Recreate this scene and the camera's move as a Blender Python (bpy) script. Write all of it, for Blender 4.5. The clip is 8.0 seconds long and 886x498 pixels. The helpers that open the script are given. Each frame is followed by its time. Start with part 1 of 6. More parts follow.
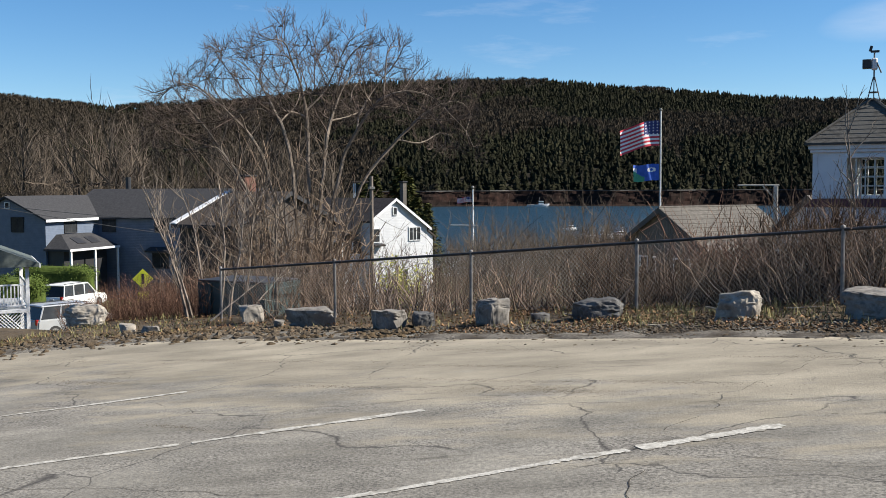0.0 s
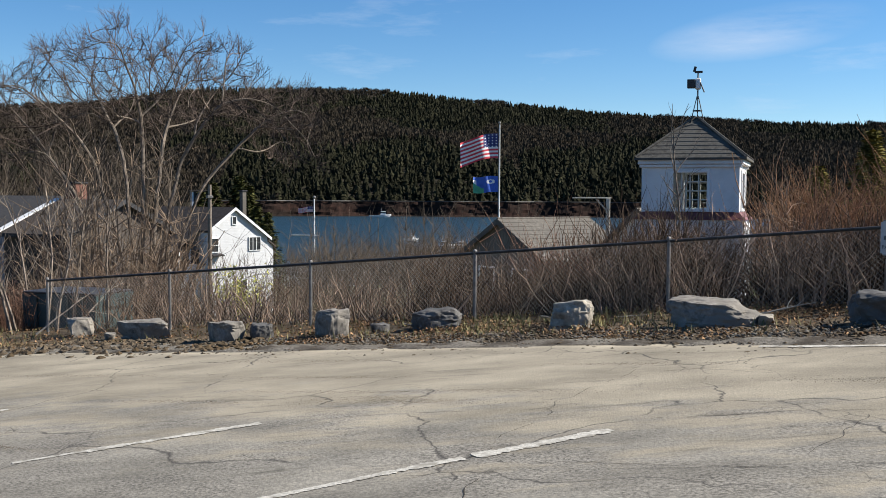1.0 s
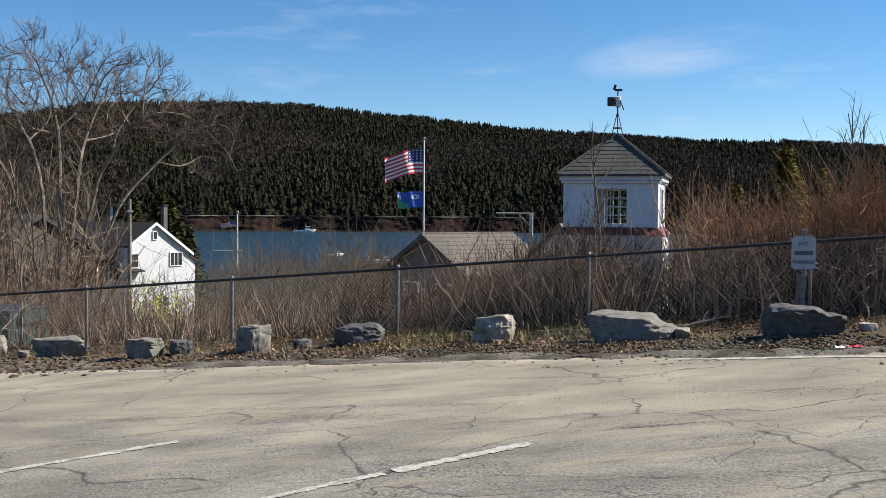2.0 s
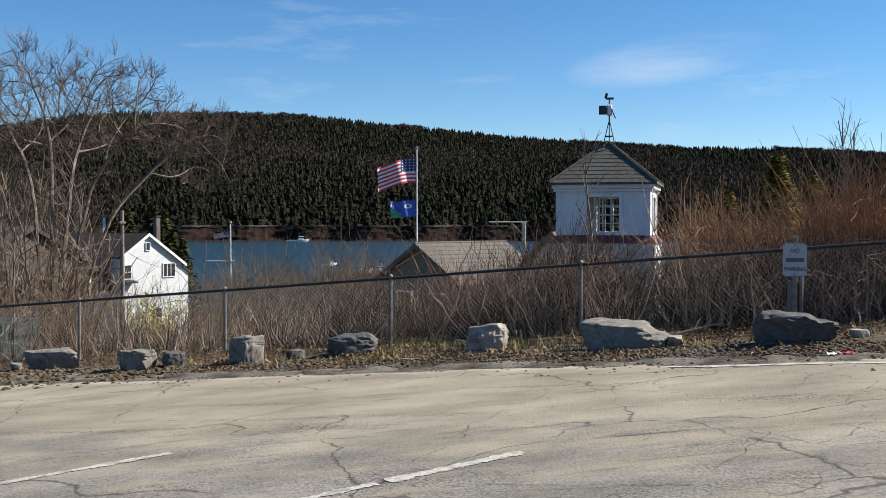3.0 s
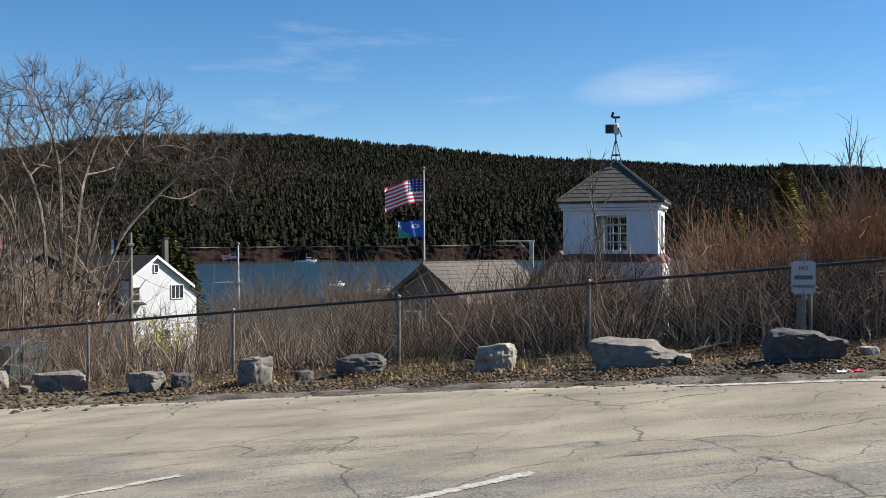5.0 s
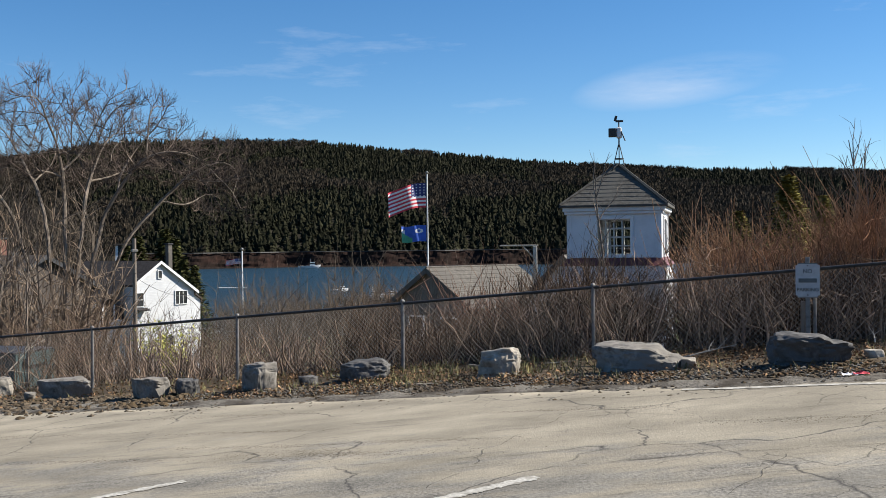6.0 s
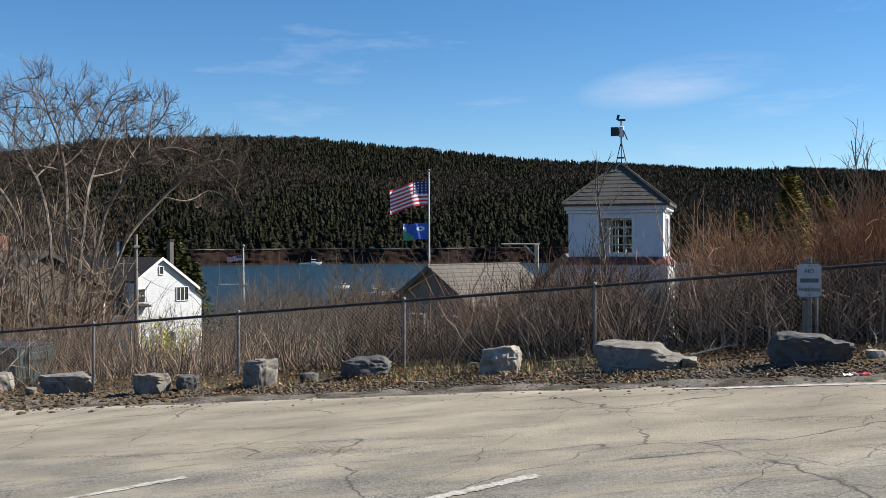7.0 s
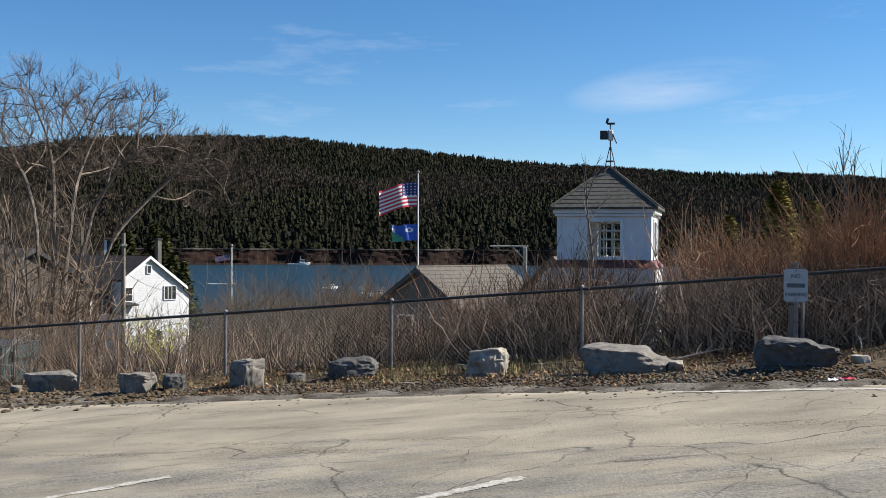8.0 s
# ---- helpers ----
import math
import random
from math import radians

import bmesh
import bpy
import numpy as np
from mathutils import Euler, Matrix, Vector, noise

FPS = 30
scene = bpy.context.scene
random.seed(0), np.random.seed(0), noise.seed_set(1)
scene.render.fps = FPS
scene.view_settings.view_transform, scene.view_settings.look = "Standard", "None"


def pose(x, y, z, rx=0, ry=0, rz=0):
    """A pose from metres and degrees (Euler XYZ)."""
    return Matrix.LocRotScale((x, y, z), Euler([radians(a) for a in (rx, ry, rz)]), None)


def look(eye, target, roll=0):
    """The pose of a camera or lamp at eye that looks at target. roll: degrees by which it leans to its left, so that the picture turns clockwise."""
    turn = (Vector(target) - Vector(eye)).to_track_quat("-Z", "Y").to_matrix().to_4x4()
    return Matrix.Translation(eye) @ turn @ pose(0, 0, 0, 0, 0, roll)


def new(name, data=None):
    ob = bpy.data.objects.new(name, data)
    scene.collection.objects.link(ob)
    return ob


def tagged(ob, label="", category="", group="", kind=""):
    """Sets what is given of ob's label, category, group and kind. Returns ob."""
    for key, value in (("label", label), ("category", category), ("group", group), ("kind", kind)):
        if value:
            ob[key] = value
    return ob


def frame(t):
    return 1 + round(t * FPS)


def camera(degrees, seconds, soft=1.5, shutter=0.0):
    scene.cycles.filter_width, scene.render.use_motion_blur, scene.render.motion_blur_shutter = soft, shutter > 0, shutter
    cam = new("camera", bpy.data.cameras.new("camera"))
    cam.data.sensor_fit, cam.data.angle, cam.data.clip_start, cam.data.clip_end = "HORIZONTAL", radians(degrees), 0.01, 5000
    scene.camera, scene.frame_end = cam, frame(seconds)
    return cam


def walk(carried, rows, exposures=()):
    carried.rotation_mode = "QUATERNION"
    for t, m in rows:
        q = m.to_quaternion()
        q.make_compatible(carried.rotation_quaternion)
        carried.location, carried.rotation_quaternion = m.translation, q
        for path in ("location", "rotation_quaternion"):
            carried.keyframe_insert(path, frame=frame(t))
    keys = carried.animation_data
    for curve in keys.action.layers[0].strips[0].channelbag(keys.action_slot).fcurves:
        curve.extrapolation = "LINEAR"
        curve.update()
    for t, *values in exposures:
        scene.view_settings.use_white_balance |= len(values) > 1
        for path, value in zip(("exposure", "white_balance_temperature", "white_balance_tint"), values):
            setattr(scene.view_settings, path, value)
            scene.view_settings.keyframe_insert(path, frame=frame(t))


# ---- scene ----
import collections

cam = camera(45.92, 8.0, soft=0.85)
ROWS = [
    (0.0, -0.0846, 0.0546, 1.6855, 86.585, 0.277, 13.072),
    (0.5, -0.0674, 0.0619, 1.6849, 86.963, -0.006, 8.12),
    (1.0, -0.054, 0.0574, 1.6893, 87.147, -0.293, 4.449),
    (1.5, -0.0318, 0.0466, 1.6903, 87.538, -0.471, 1.782),
    (2.0, -0.0152, 0.0241, 1.693, 88.001, -0.414, 0.358),
    (3.5, 0.0, 0.0, 1.7, 88.7, 0.0, 0.0),
    (4.0, -0.001, -0.0045, 1.6997, 88.992, 0.072, 0.086),
    (4.5, -0.0023, -0.005, 1.7019, 89.313, 0.203, 0.233),
    (6.0, -0.0037, -0.0068, 1.7055, 89.823, 0.642, 0.592),
    (6.5, -0.0079, -0.0054, 1.7026, 89.829, 0.507, 0.68),
    (7.0, -0.0084, -0.0048, 1.703, 89.711, 0.292, 0.667),
    (7.5, -0.0068, -0.0013, 1.703, 89.64, 0.0, 0.44),
    (8.0, -0.0001, -0.0087, 1.7014, 89.803, -0.278, 0.055),
]
walk(cam, [(t, pose(x, y, z, rx, ry, rz)) for t, x, y, z, rx, ry, rz in ROWS])
scene.view_settings.exposure = 1.0

# ---- sky and sun ----
SUN_AZ, SUN_EL = radians(79), radians(38)      # azimuth clockwise from +y
world = bpy.data.worlds.new("world")
scene.world = world
world.use_nodes = True
wn, wl = world.node_tree.nodes, world.node_tree.links
wn.clear()
sky = wn.new("ShaderNodeTexSky")
sky.sky_type, sky.sun_disc = "NISHITA", False
sky.sun_elevation, sky.sun_rotation = SUN_EL, SUN_AZ
sky.altitude = 1500
sky.air_density, sky.dust_density, sky.ozone_density = 1.0, 0.0, 4.0
coord = wn.new("ShaderNodeTexCoord")
# thin cirrus streaks
stretch = wn.new("ShaderNodeMapping")
stretch.inputs["Scale"].default_value = (3.0, 3.0, 16.0)
stretch.inputs["Rotation"].default_value = (0.0, radians(7), 0.0)
streak = wn.new("ShaderNodeTexNoise")
streak.inputs["Scale"].default_value, streak.inputs["Detail"].default_value = 1.6, 6.0
streak.inputs["Roughness"].default_value = 0.62
thin = wn.new("ShaderNodeMapRange")
thin.inputs["From Min"].default_value, thin.inputs["From Max"].default_value = 0.60, 0.90
thin.inputs["To Max"].default_value = 0.45
veil = wn.new("ShaderNodeMix")
veil.data_type = "RGBA"
veil.inputs["B"].default_value = (6.0, 6.6, 7.6, 1)
bg, wout = wn.new("ShaderNodeBackground"), wn.new("ShaderNodeOutputWorld")
bg.inputs["Strength"].default_value = 0.066
wl.new(coord.outputs["Generated"], stretch.inputs["Vector"])
wl.new(stretch.outputs["Vector"], streak.inputs["Vector"])
wl.new(streak.outputs["Fac"], thin.inputs["Value"])
# one brighter wisp low over the ridge
WISP = Vector((math.sin(radians(13.2)) * math.cos(radians(8.7)), math.cos(radians(13.2)) * math.cos(radians(8.7)), math.sin(radians(8.7))))
WISP_U = (Vector((0, 0, 1)).cross(WISP) * -1 + Vector((0, 0, 0.12))).normalized()
WISP_V = WISP.cross(WISP_U).normalized()


def world_math(op, a, b):
    x = wn.new("ShaderNodeMath")
    x.operation = op
    for i, v in enumerate((a, b)):
        if isinstance(v, (int, float)):
            x.inputs[i].default_value = v
        else:
            wl.new(v, x.inputs[i])
    return x.outputs[0]


def along(axis, width):
    x = wn.new("ShaderNodeVectorMath")
    x.operation = "DOT_PRODUCT"
    wl.new(coord.outputs["Generated"], x.inputs[0])
    x.inputs[1].default_value = axis
    q = world_math("DIVIDE", x.outputs["Value"], width)
    return world_math("MULTIPLY", q, q)


oval = world_math("MAXIMUM", world_math("SUBTRACT", 1.0, world_math("ADD", along(WISP_U, 0.10), along(WISP_V, 0.024))), 0.0)
tuft = wn.new("ShaderNodeMapRange")
tuft.inputs["From Min"].default_value, tuft.inputs["From Max"].default_value = 0.30, 0.80
wl.new(streak.outputs["Fac"], tuft.inputs["Value"])
ahead = wn.new("ShaderNodeVectorMath")
ahead.operation = "DOT_PRODUCT"
wl.new(coord.outputs["Generated"], ahead.inputs[0])
ahead.inputs[1].default_value = WISP
oval = world_math("MULTIPLY", oval, world_math("GREATER_THAN", ahead.outputs["Value"], 0.0))
cloud = world_math("ADD", thin.outputs["Result"], world_math("MULTIPLY", world_math("MULTIPLY", oval, tuft.outputs["Result"]), 0.75))
wl.new(cloud, veil.inputs["Factor"])
deep = wn.new("ShaderNodeHueSaturation")
deep.inputs["Saturation"].default_value = 1.22
wl.new(sky.outputs["Color"], deep.inputs["Color"])
wl.new(deep.outputs["Color"], veil.inputs["A"])
wl.new(veil.outputs["Result"], bg.inputs["Color"])
wl.new(bg.outputs["Background"], wout.inputs["Surface"])

sun_data = bpy.data.lights.new("sun", "SUN")
sun_data.energy, sun_data.angle, sun_data.color = 5.0, radians(0.53), (1.0, 0.945, 0.85)
sun_way = Vector((math.sin(SUN_AZ) * math.cos(SUN_EL), math.cos(SUN_AZ) * math.cos(SUN_EL), math.sin(SUN_EL)))
sun = new("sun", sun_data)
sun.matrix_world = look(sun_way * 50, (0, 0, 0))


# ---- materials ----
def mat(name, dark, light, scale=6.0, rough=0.8, bump=0.2, patch=None, patch_scale=0.6, metal=0.0, vary=0.0, stretch=(1, 1, 1), fine=8.0, shine=0.5):
    """Two colours mixed by noise, an optional third in large patches, fine relief, and a shade of its own for each piece."""
    m = bpy.data.materials.new(name)
    m.use_nodes = True
    n, l = m.node_tree.nodes, m.node_tree.links
    bsdf = n["Principled BSDF"]
    bsdf.inputs["Roughness"].default_value, bsdf.inputs["Metallic"].default_value = rough, metal
    bsdf.inputs["Specular IOR Level"].default_value = shine
    geo = n.new("ShaderNodeNewGeometry")
    mp = n.new("ShaderNodeMapping")
    mp.inputs["Scale"].default_value = stretch
    l.new(geo.outputs["Position"], mp.inputs["Vector"])
    grain = n.new("ShaderNodeTexNoise")
    grain.inputs["Scale"].default_value, grain.inputs["Detail"].default_value = scale, fine
    grain.inputs["Roughness"].default_value = 0.65
    l.new(mp.outputs["Vector"], grain.inputs["Vector"])
    spread = n.new("ShaderNodeMapRange")
    spread.inputs["From Min"].default_value, spread.inputs["From Max"].default_value = 0.3, 0.7
    l.new(grain.outputs["Fac"], spread.inputs["Value"])
    mix = n.new("ShaderNodeMix")
    mix.data_type = "RGBA"
    mix.inputs["A"].default_value, mix.inputs["B"].default_value = (*dark, 1), (*light, 1)
    l.new(spread.outputs["Result"], mix.inputs["Factor"])
    out = mix.outputs["Result"]
    if patch:
        big = n.new("ShaderNodeTexNoise")
        big.inputs["Scale"].default_value, big.inputs["Detail"].default_value = patch_scale, 5.0
        l.new(mp.outputs["Vector"], big.inputs["Vector"])
        ramp = n.new("ShaderNodeMapRange")
        ramp.inputs["From Min"].default_value, ramp.inputs["From Max"].default_value = 0.48, 0.62
        l.new(big.outputs["Fac"], ramp.inputs["Value"])
        mix2 = n.new("ShaderNodeMix")
        mix2.data_type = "RGBA"
        mix2.inputs["B"].default_value = (*patch, 1)
        l.new(ramp.outputs["Result"], mix2.inputs["Factor"])
        l.new(out, mix2.inputs["A"])
        out = mix2.outputs["Result"]
    if vary:
        hsv = n.new("ShaderNodeHueSaturation")
        rnd = n.new("ShaderNodeMapRange")
        rnd.inputs["To Min"].default_value, rnd.inputs["To Max"].default_value = 1 - vary, 1 + vary
        l.new(geo.outputs["Random Per Island"], rnd.inputs["Value"])
        l.new(rnd.outputs["Result"], hsv.inputs["Value"])
        l.new(out, hsv.inputs["Color"])
        out = hsv.outputs["Color"]
    l.new(out, bsdf.inputs["Base Color"])
    if bump:
        b = n.new("ShaderNodeBump")
        b.inputs["Strength"].default_value, b.inputs["Distance"].default_value = bump, 0.02
        l.new(grain.outputs["Fac"], b.inputs["Height"])
        l.new(b.outputs["Normal"], bsdf.inputs["Normal"])
    return m


def boards(m, pitch, strength=0.5):
    """Adds horizontal clapboard relief to a material."""
    n, l = m.node_tree.nodes, m.node_tree.links
    wave = n.new("ShaderNodeTexWave")
    wave.wave_type, wave.bands_direction, wave.wave_profile = "BANDS", "Z", "SAW"
    wave.inputs["Scale"].default_value = 0.314 / pitch
    geo = n.new("ShaderNodeNewGeometry")
    l.new(geo.outputs["Position"], wave.inputs["Vector"])
    b = n.new("ShaderNodeBump")
    b.inputs["Strength"].default_value, b.inputs["Distance"].default_value = strength, 0.015
    l.new(wave.outputs["Fac"], b.inputs["Height"])
    l.new(b.outputs["Normal"], n["Principled BSDF"].inputs["Normal"])
    return m


def glass_mat(name, tint):
    m = bpy.data.materials.new(name)
    m.use_nodes = True
    b = m.node_tree.nodes["Principled BSDF"]
    b.inputs["Base Color"].default_value, b.inputs["Roughness"].default_value = (*tint, 1), 0.03
    b.inputs["Transmission Weight"].default_value, b.inputs["IOR"].default_value = 1.0, 1.1
    return m


def lot_mat():
    """Worn asphalt: grey aggregate, drifts of tan sand, hairline cracks."""
    m = bpy.data.materials.new("asphalt")
    m.use_nodes = True
    n, l = m.node_tree.nodes, m.node_tree.links
    bsdf = n["Principled BSDF"]
    bsdf.inputs["Roughness"].default_value = 0.9
    bsdf.inputs["Specular IOR Level"].default_value = 0.15
    geo = n.new("ShaderNodeNewGeometry")

    def noise_tex(scale, detail, stretch=(1, 1, 1), turn=0.0, rough=0.6):
        mp = n.new("ShaderNodeMapping")
        mp.inputs["Scale"].default_value, mp.inputs["Rotation"].default_value = stretch, (0, 0, turn)
        t = n.new("ShaderNodeTexNoise")
        t.inputs["Scale"].default_value, t.inputs["Detail"].default_value = scale, detail
        t.inputs["Roughness"].default_value = rough
        l.new(geo.outputs["Position"], mp.inputs["Vector"])
        l.new(mp.outputs["Vector"], t.inputs["Vector"])
        return t.outputs["Fac"]

    def span(sock, a, b, lo=0.0, hi=1.0):
        r = n.new("ShaderNodeMapRange")
        r.inputs["From Min"].default_value, r.inputs["From Max"].default_value = a, b
        r.inputs["To Min"].default_value, r.inputs["To Max"].default_value = lo, hi
        l.new(sock, r.inputs["Value"])
        return r.outputs["Result"]

    def blend(fac, a, b):
        x = n.new("ShaderNodeMix")
        x.data_type = "RGBA"
        l.new(fac, x.inputs["Factor"])
        for key, v in (("A", a), ("B", b)):
            if isinstance(v, tuple):
                x.inputs[key].default_value = (*v, 1)
            else:
                l.new(v, x.inputs[key])
        return x.outputs["Result"]

    def calc(op, a, b):
        x = n.new("ShaderNodeMath")
        x.operation = op
        for i, v in enumerate((a, b)):
            if isinstance(v, (int, float)):
                x.inputs[i].default_value = v
            else:
                l.new(v, x.inputs[i])
        return x.outputs[0]

    stone = blend(span(noise_tex(42, 5), 0.36, 0.62), (0.060, 0.056, 0.049), (0.285, 0.262, 0.226))
    worn = blend(span(noise_tex(0.8, 6), 0.35, 0.65), stone, blend(span(noise_tex(30, 3), 0.3, 0.7), (0.15, 0.139, 0.119), (0.275, 0.254, 0.213)))
    # the sand lies thickest along the low far edge
    sep = n.new("ShaderNodeSeparateXYZ")
    l.new(geo.outputs["Position"], sep.inputs[0])
    out_way = calc("ADD", calc("MULTIPLY", sep.outputs["X"], 0.40), calc("MULTIPLY", sep.outputs["Y"], 0.917))
    drift = calc("ADD", span(out_way, 4.6, 11.0, 0.0, 0.58), calc("MULTIPLY", noise_tex(0.9, 9, (1, 2.6, 1), 0.38, 0.68), 1.15))
    sand = blend(span(noise_tex(60, 5), 0.3, 0.7), (0.215, 0.188, 0.146), (0.315, 0.279, 0.213))
    colour = blend(span(drift, 0.74, 0.92), worn, sand)
    stain = span(noise_tex(1.7, 8, (0.5, 3.4, 1), 0.42, 0.72), 0.57, 0.72, 0.0, 0.85)
    colour = blend(stain, colour, blend(span(noise_tex(9, 6), 0.4, 0.6), (0.06, 0.054, 0.045), (0.16, 0.145, 0.12)))
    # broad uneven wear
    tone = n.new("ShaderNodeHueSaturation")
    l.new(span(noise_tex(0.75, 7, (1, 1.8, 1), 0.38, 0.6), 0.32, 0.68, 0.72, 1.24), tone.inputs["Value"])
    l.new(colour, tone.inputs["Color"])
    colour = tone.outputs["Color"]
    # cracks
    warp = n.new("ShaderNodeTexNoise")
    warp.inputs["Scale"].default_value, warp.inputs["Detail"].default_value = 1.2, 5
    l.new(geo.outputs["Position"], warp.inputs["Vector"])
    moved = n.new("ShaderNodeVectorMath")
    moved.operation = "MULTIPLY_ADD"
    l.new(warp.outputs["Color"], moved.inputs[0])
    moved.inputs[1].default_value = (0.9, 0.9, 0)
    l.new(geo.outputs["Position"], moved.inputs[2])
    cell = n.new("ShaderNodeTexVoronoi")
    cell.feature = "DISTANCE_TO_EDGE"
    cell.inputs["Scale"].default_value = 0.42
    l.new(moved.outputs[0], cell.inputs["Vector"])
    line = calc("MULTIPLY", span(cell.outputs["Distance"], 0.006, 0.0), span(noise_tex(0.5, 3), 0.42, 0.5))
    colour = blend(line, colour, (0.06, 0.055, 0.05))
    # finer crazing in worn stretches
    craze = n.new("ShaderNodeTexVoronoi")
    craze.feature = "DISTANCE_TO_EDGE"
    craze.inputs["Scale"].default_value = 1.9
    l.new(moved.outputs[0], craze.inputs["Vector"])
    worn_out = calc("ADD", noise_tex(0.55, 4), span(sep.outputs["X"], -2.0, 4.0, 0.0, 0.13))
    hair = calc("MULTIPLY", span(craze.outputs["Distance"], 0.012, 0.002), span(worn_out, 0.57, 0.68, 0.0, 0.7))
    colour = blend(hair, colour, (0.055, 0.05, 0.043))
    l.new(colour, bsdf.inputs["Base Color"])
    b = n.new("ShaderNodeBump")
    b.inputs["Strength"].default_value, b.inputs["Distance"].default_value = 0.5, 0.012
    l.new(noise_tex(45, 6), b.inputs["Height"])
    l.new(b.outputs["Normal"], bsdf.inputs["Normal"])
    return m


M_LOT = lot_mat()
M_DIRT = mat("leafy_dirt", (0.03, 0.022, 0.016), (0.15, 0.118, 0.082), 9, 0.95, 0.9, (0.085, 0.06, 0.035), 0.9, shine=0.08)
M_GRAVEL = mat("gravel", (0.06, 0.053, 0.045), (0.25, 0.226, 0.19), 28, 0.95, 0.9, (0.06, 0.05, 0.04), 1.6, shine=0.08)
M_FIELD = mat("rough_grass", (0.05, 0.045, 0.02), (0.15, 0.13, 0.065), 2.5, 0.95, 0.4, (0.10, 0.12, 0.045), 0.08, shine=0.08)
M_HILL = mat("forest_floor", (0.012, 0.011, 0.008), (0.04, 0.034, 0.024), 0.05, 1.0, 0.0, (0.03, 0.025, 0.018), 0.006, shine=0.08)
M_PAINT = mat("worn_white_paint", (0.24, 0.225, 0.19), (0.58, 0.55, 0.49), 34, 0.85, 0.3, (0.24, 0.222, 0.185), 9.0)
M_CRACK = mat("crack_shadow", (0.03, 0.028, 0.025), (0.07, 0.06, 0.05), 20, 1.0, 0.0, shine=0.08)
M_ROCK = mat("grey_granite", (0.06, 0.054, 0.047), (0.30, 0.277, 0.245), 9, 0.85, 0.8, (0.17, 0.155, 0.135), 2.2, shine=0.2)
M_ROCK_DARK = mat("dark_granite", (0.022, 0.021, 0.021), (0.15, 0.143, 0.136), 9, 0.75, 0.8, (0.09, 0.087, 0.084), 2.2, shine=0.2)
M_ROCK_TAN = mat("tan_granite", (0.13, 0.115, 0.095), (0.42, 0.38, 0.32), 7, 0.85, 0.8, (0.27, 0.24, 0.20), 2.0, shine=0.2)
# twig brown lowered to stand in for the shade inside the brush
M_STEM_SHADE = mat("shade_dark_twigs", (0.012, 0.008, 0.0055), (0.135, 0.09, 0.06), 2.2, 0.85, 0.0, vary=0.6, shine=0.08)
M_STEM = mat("grey_brown_twigs", (0.045, 0.032, 0.024), (0.31, 0.22, 0.16), 2.2, 0.85, 0.0, vary=0.6, shine=0.08)
M_STEM_BROWN = mat("red_brown_twigs", (0.05, 0.028, 0.02), (0.22, 0.125, 0.085), 4, 0.85, 0.0, vary=0.4, shine=0.08)
M_STEM_RED = mat("russet_twigs", (0.10, 0.053, 0.03), (0.50, 0.285, 0.155), 4, 0.85, 0.0, vary=0.4, shine=0.08)
M_STEM_TAN = mat("tan_twigs", (0.08, 0.058, 0.042), (0.26, 0.195, 0.14), 4, 0.85, 0.0, vary=0.35, shine=0.08)
M_STEM_GREEN = mat("budding_twigs", (0.12, 0.09, 0.034), (0.42, 0.30, 0.12), 4, 0.85, 0.0, vary=0.4, shine=0.08)
M_BARK = mat("grey_bark", (0.06, 0.048, 0.04), (0.31, 0.255, 0.205), 6, 0.9, 0.6, (0.18, 0.15, 0.12), 1.1, shine=0.08)
M_LEAF_DEAD = mat("dead_leaves", (0.06, 0.034, 0.02), (0.34, 0.21, 0.115), 3, 0.85, 0.0, vary=0.5, shine=0.08)
M_GRASS = mat("spring_grass", (0.085, 0.085, 0.028), (0.25, 0.21, 0.085), 2, 0.8, 0.0, vary=0.4)
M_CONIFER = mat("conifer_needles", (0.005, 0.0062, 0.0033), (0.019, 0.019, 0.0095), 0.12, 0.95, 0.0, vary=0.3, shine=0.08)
M_BAREWOOD = mat("bare_hardwoods", (0.022, 0.018, 0.013), (0.062, 0.050, 0.036), 0.3, 0.95, 0.0, vary=0.4, shine=0.08)
M_SHORE = mat("weedy_shore_rock", (0.008, 0.006, 0.005), (0.034, 0.018, 0.014), 0.25, 0.95, 0.3, (0.016, 0.011, 0.009), 0.05, shine=0.08)
M_GALV = mat("galvanised_steel", (0.11, 0.106, 0.10), (0.24, 0.23, 0.215), 12, 0.6, 0.1, metal=0.25)
M_WIRE = mat("dull_fence_wire", (0.08, 0.077, 0.072), (0.2, 0.192, 0.18), 10, 0.6, 0.0, metal=0.3)
M_RAIL = mat("weathered_rail", (0.025, 0.025, 0.025), (0.07, 0.068, 0.065), 9, 0.6, 0.1, metal=0.4)
M_WHITE = mat("white_paint", (0.58, 0.58, 0.58), (0.72, 0.72, 0.715), 3, 0.6, 0.1, (0.70, 0.70, 0.69), 0.8)
M_SIDING = boards(mat("white_clapboard", (0.50, 0.505, 0.515), (0.60, 0.605, 0.615), 2, 0.6, 0.1), 0.11, 0.6)
# base lowered: part of the shade on these walls is put into the colour
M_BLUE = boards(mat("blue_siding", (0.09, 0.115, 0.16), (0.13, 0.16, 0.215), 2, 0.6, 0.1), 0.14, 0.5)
M_SHINGLE = mat("weathered_shingles", (0.045, 0.042, 0.038), (0.125, 0.118, 0.105), 9, 0.9, 0.5, (0.10, 0.096, 0.086), 1.5, shine=0.08)
# shingle colour lowered too, standing in for shade on the blue house
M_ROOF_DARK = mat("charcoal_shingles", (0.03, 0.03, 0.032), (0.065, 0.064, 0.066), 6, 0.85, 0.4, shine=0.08)
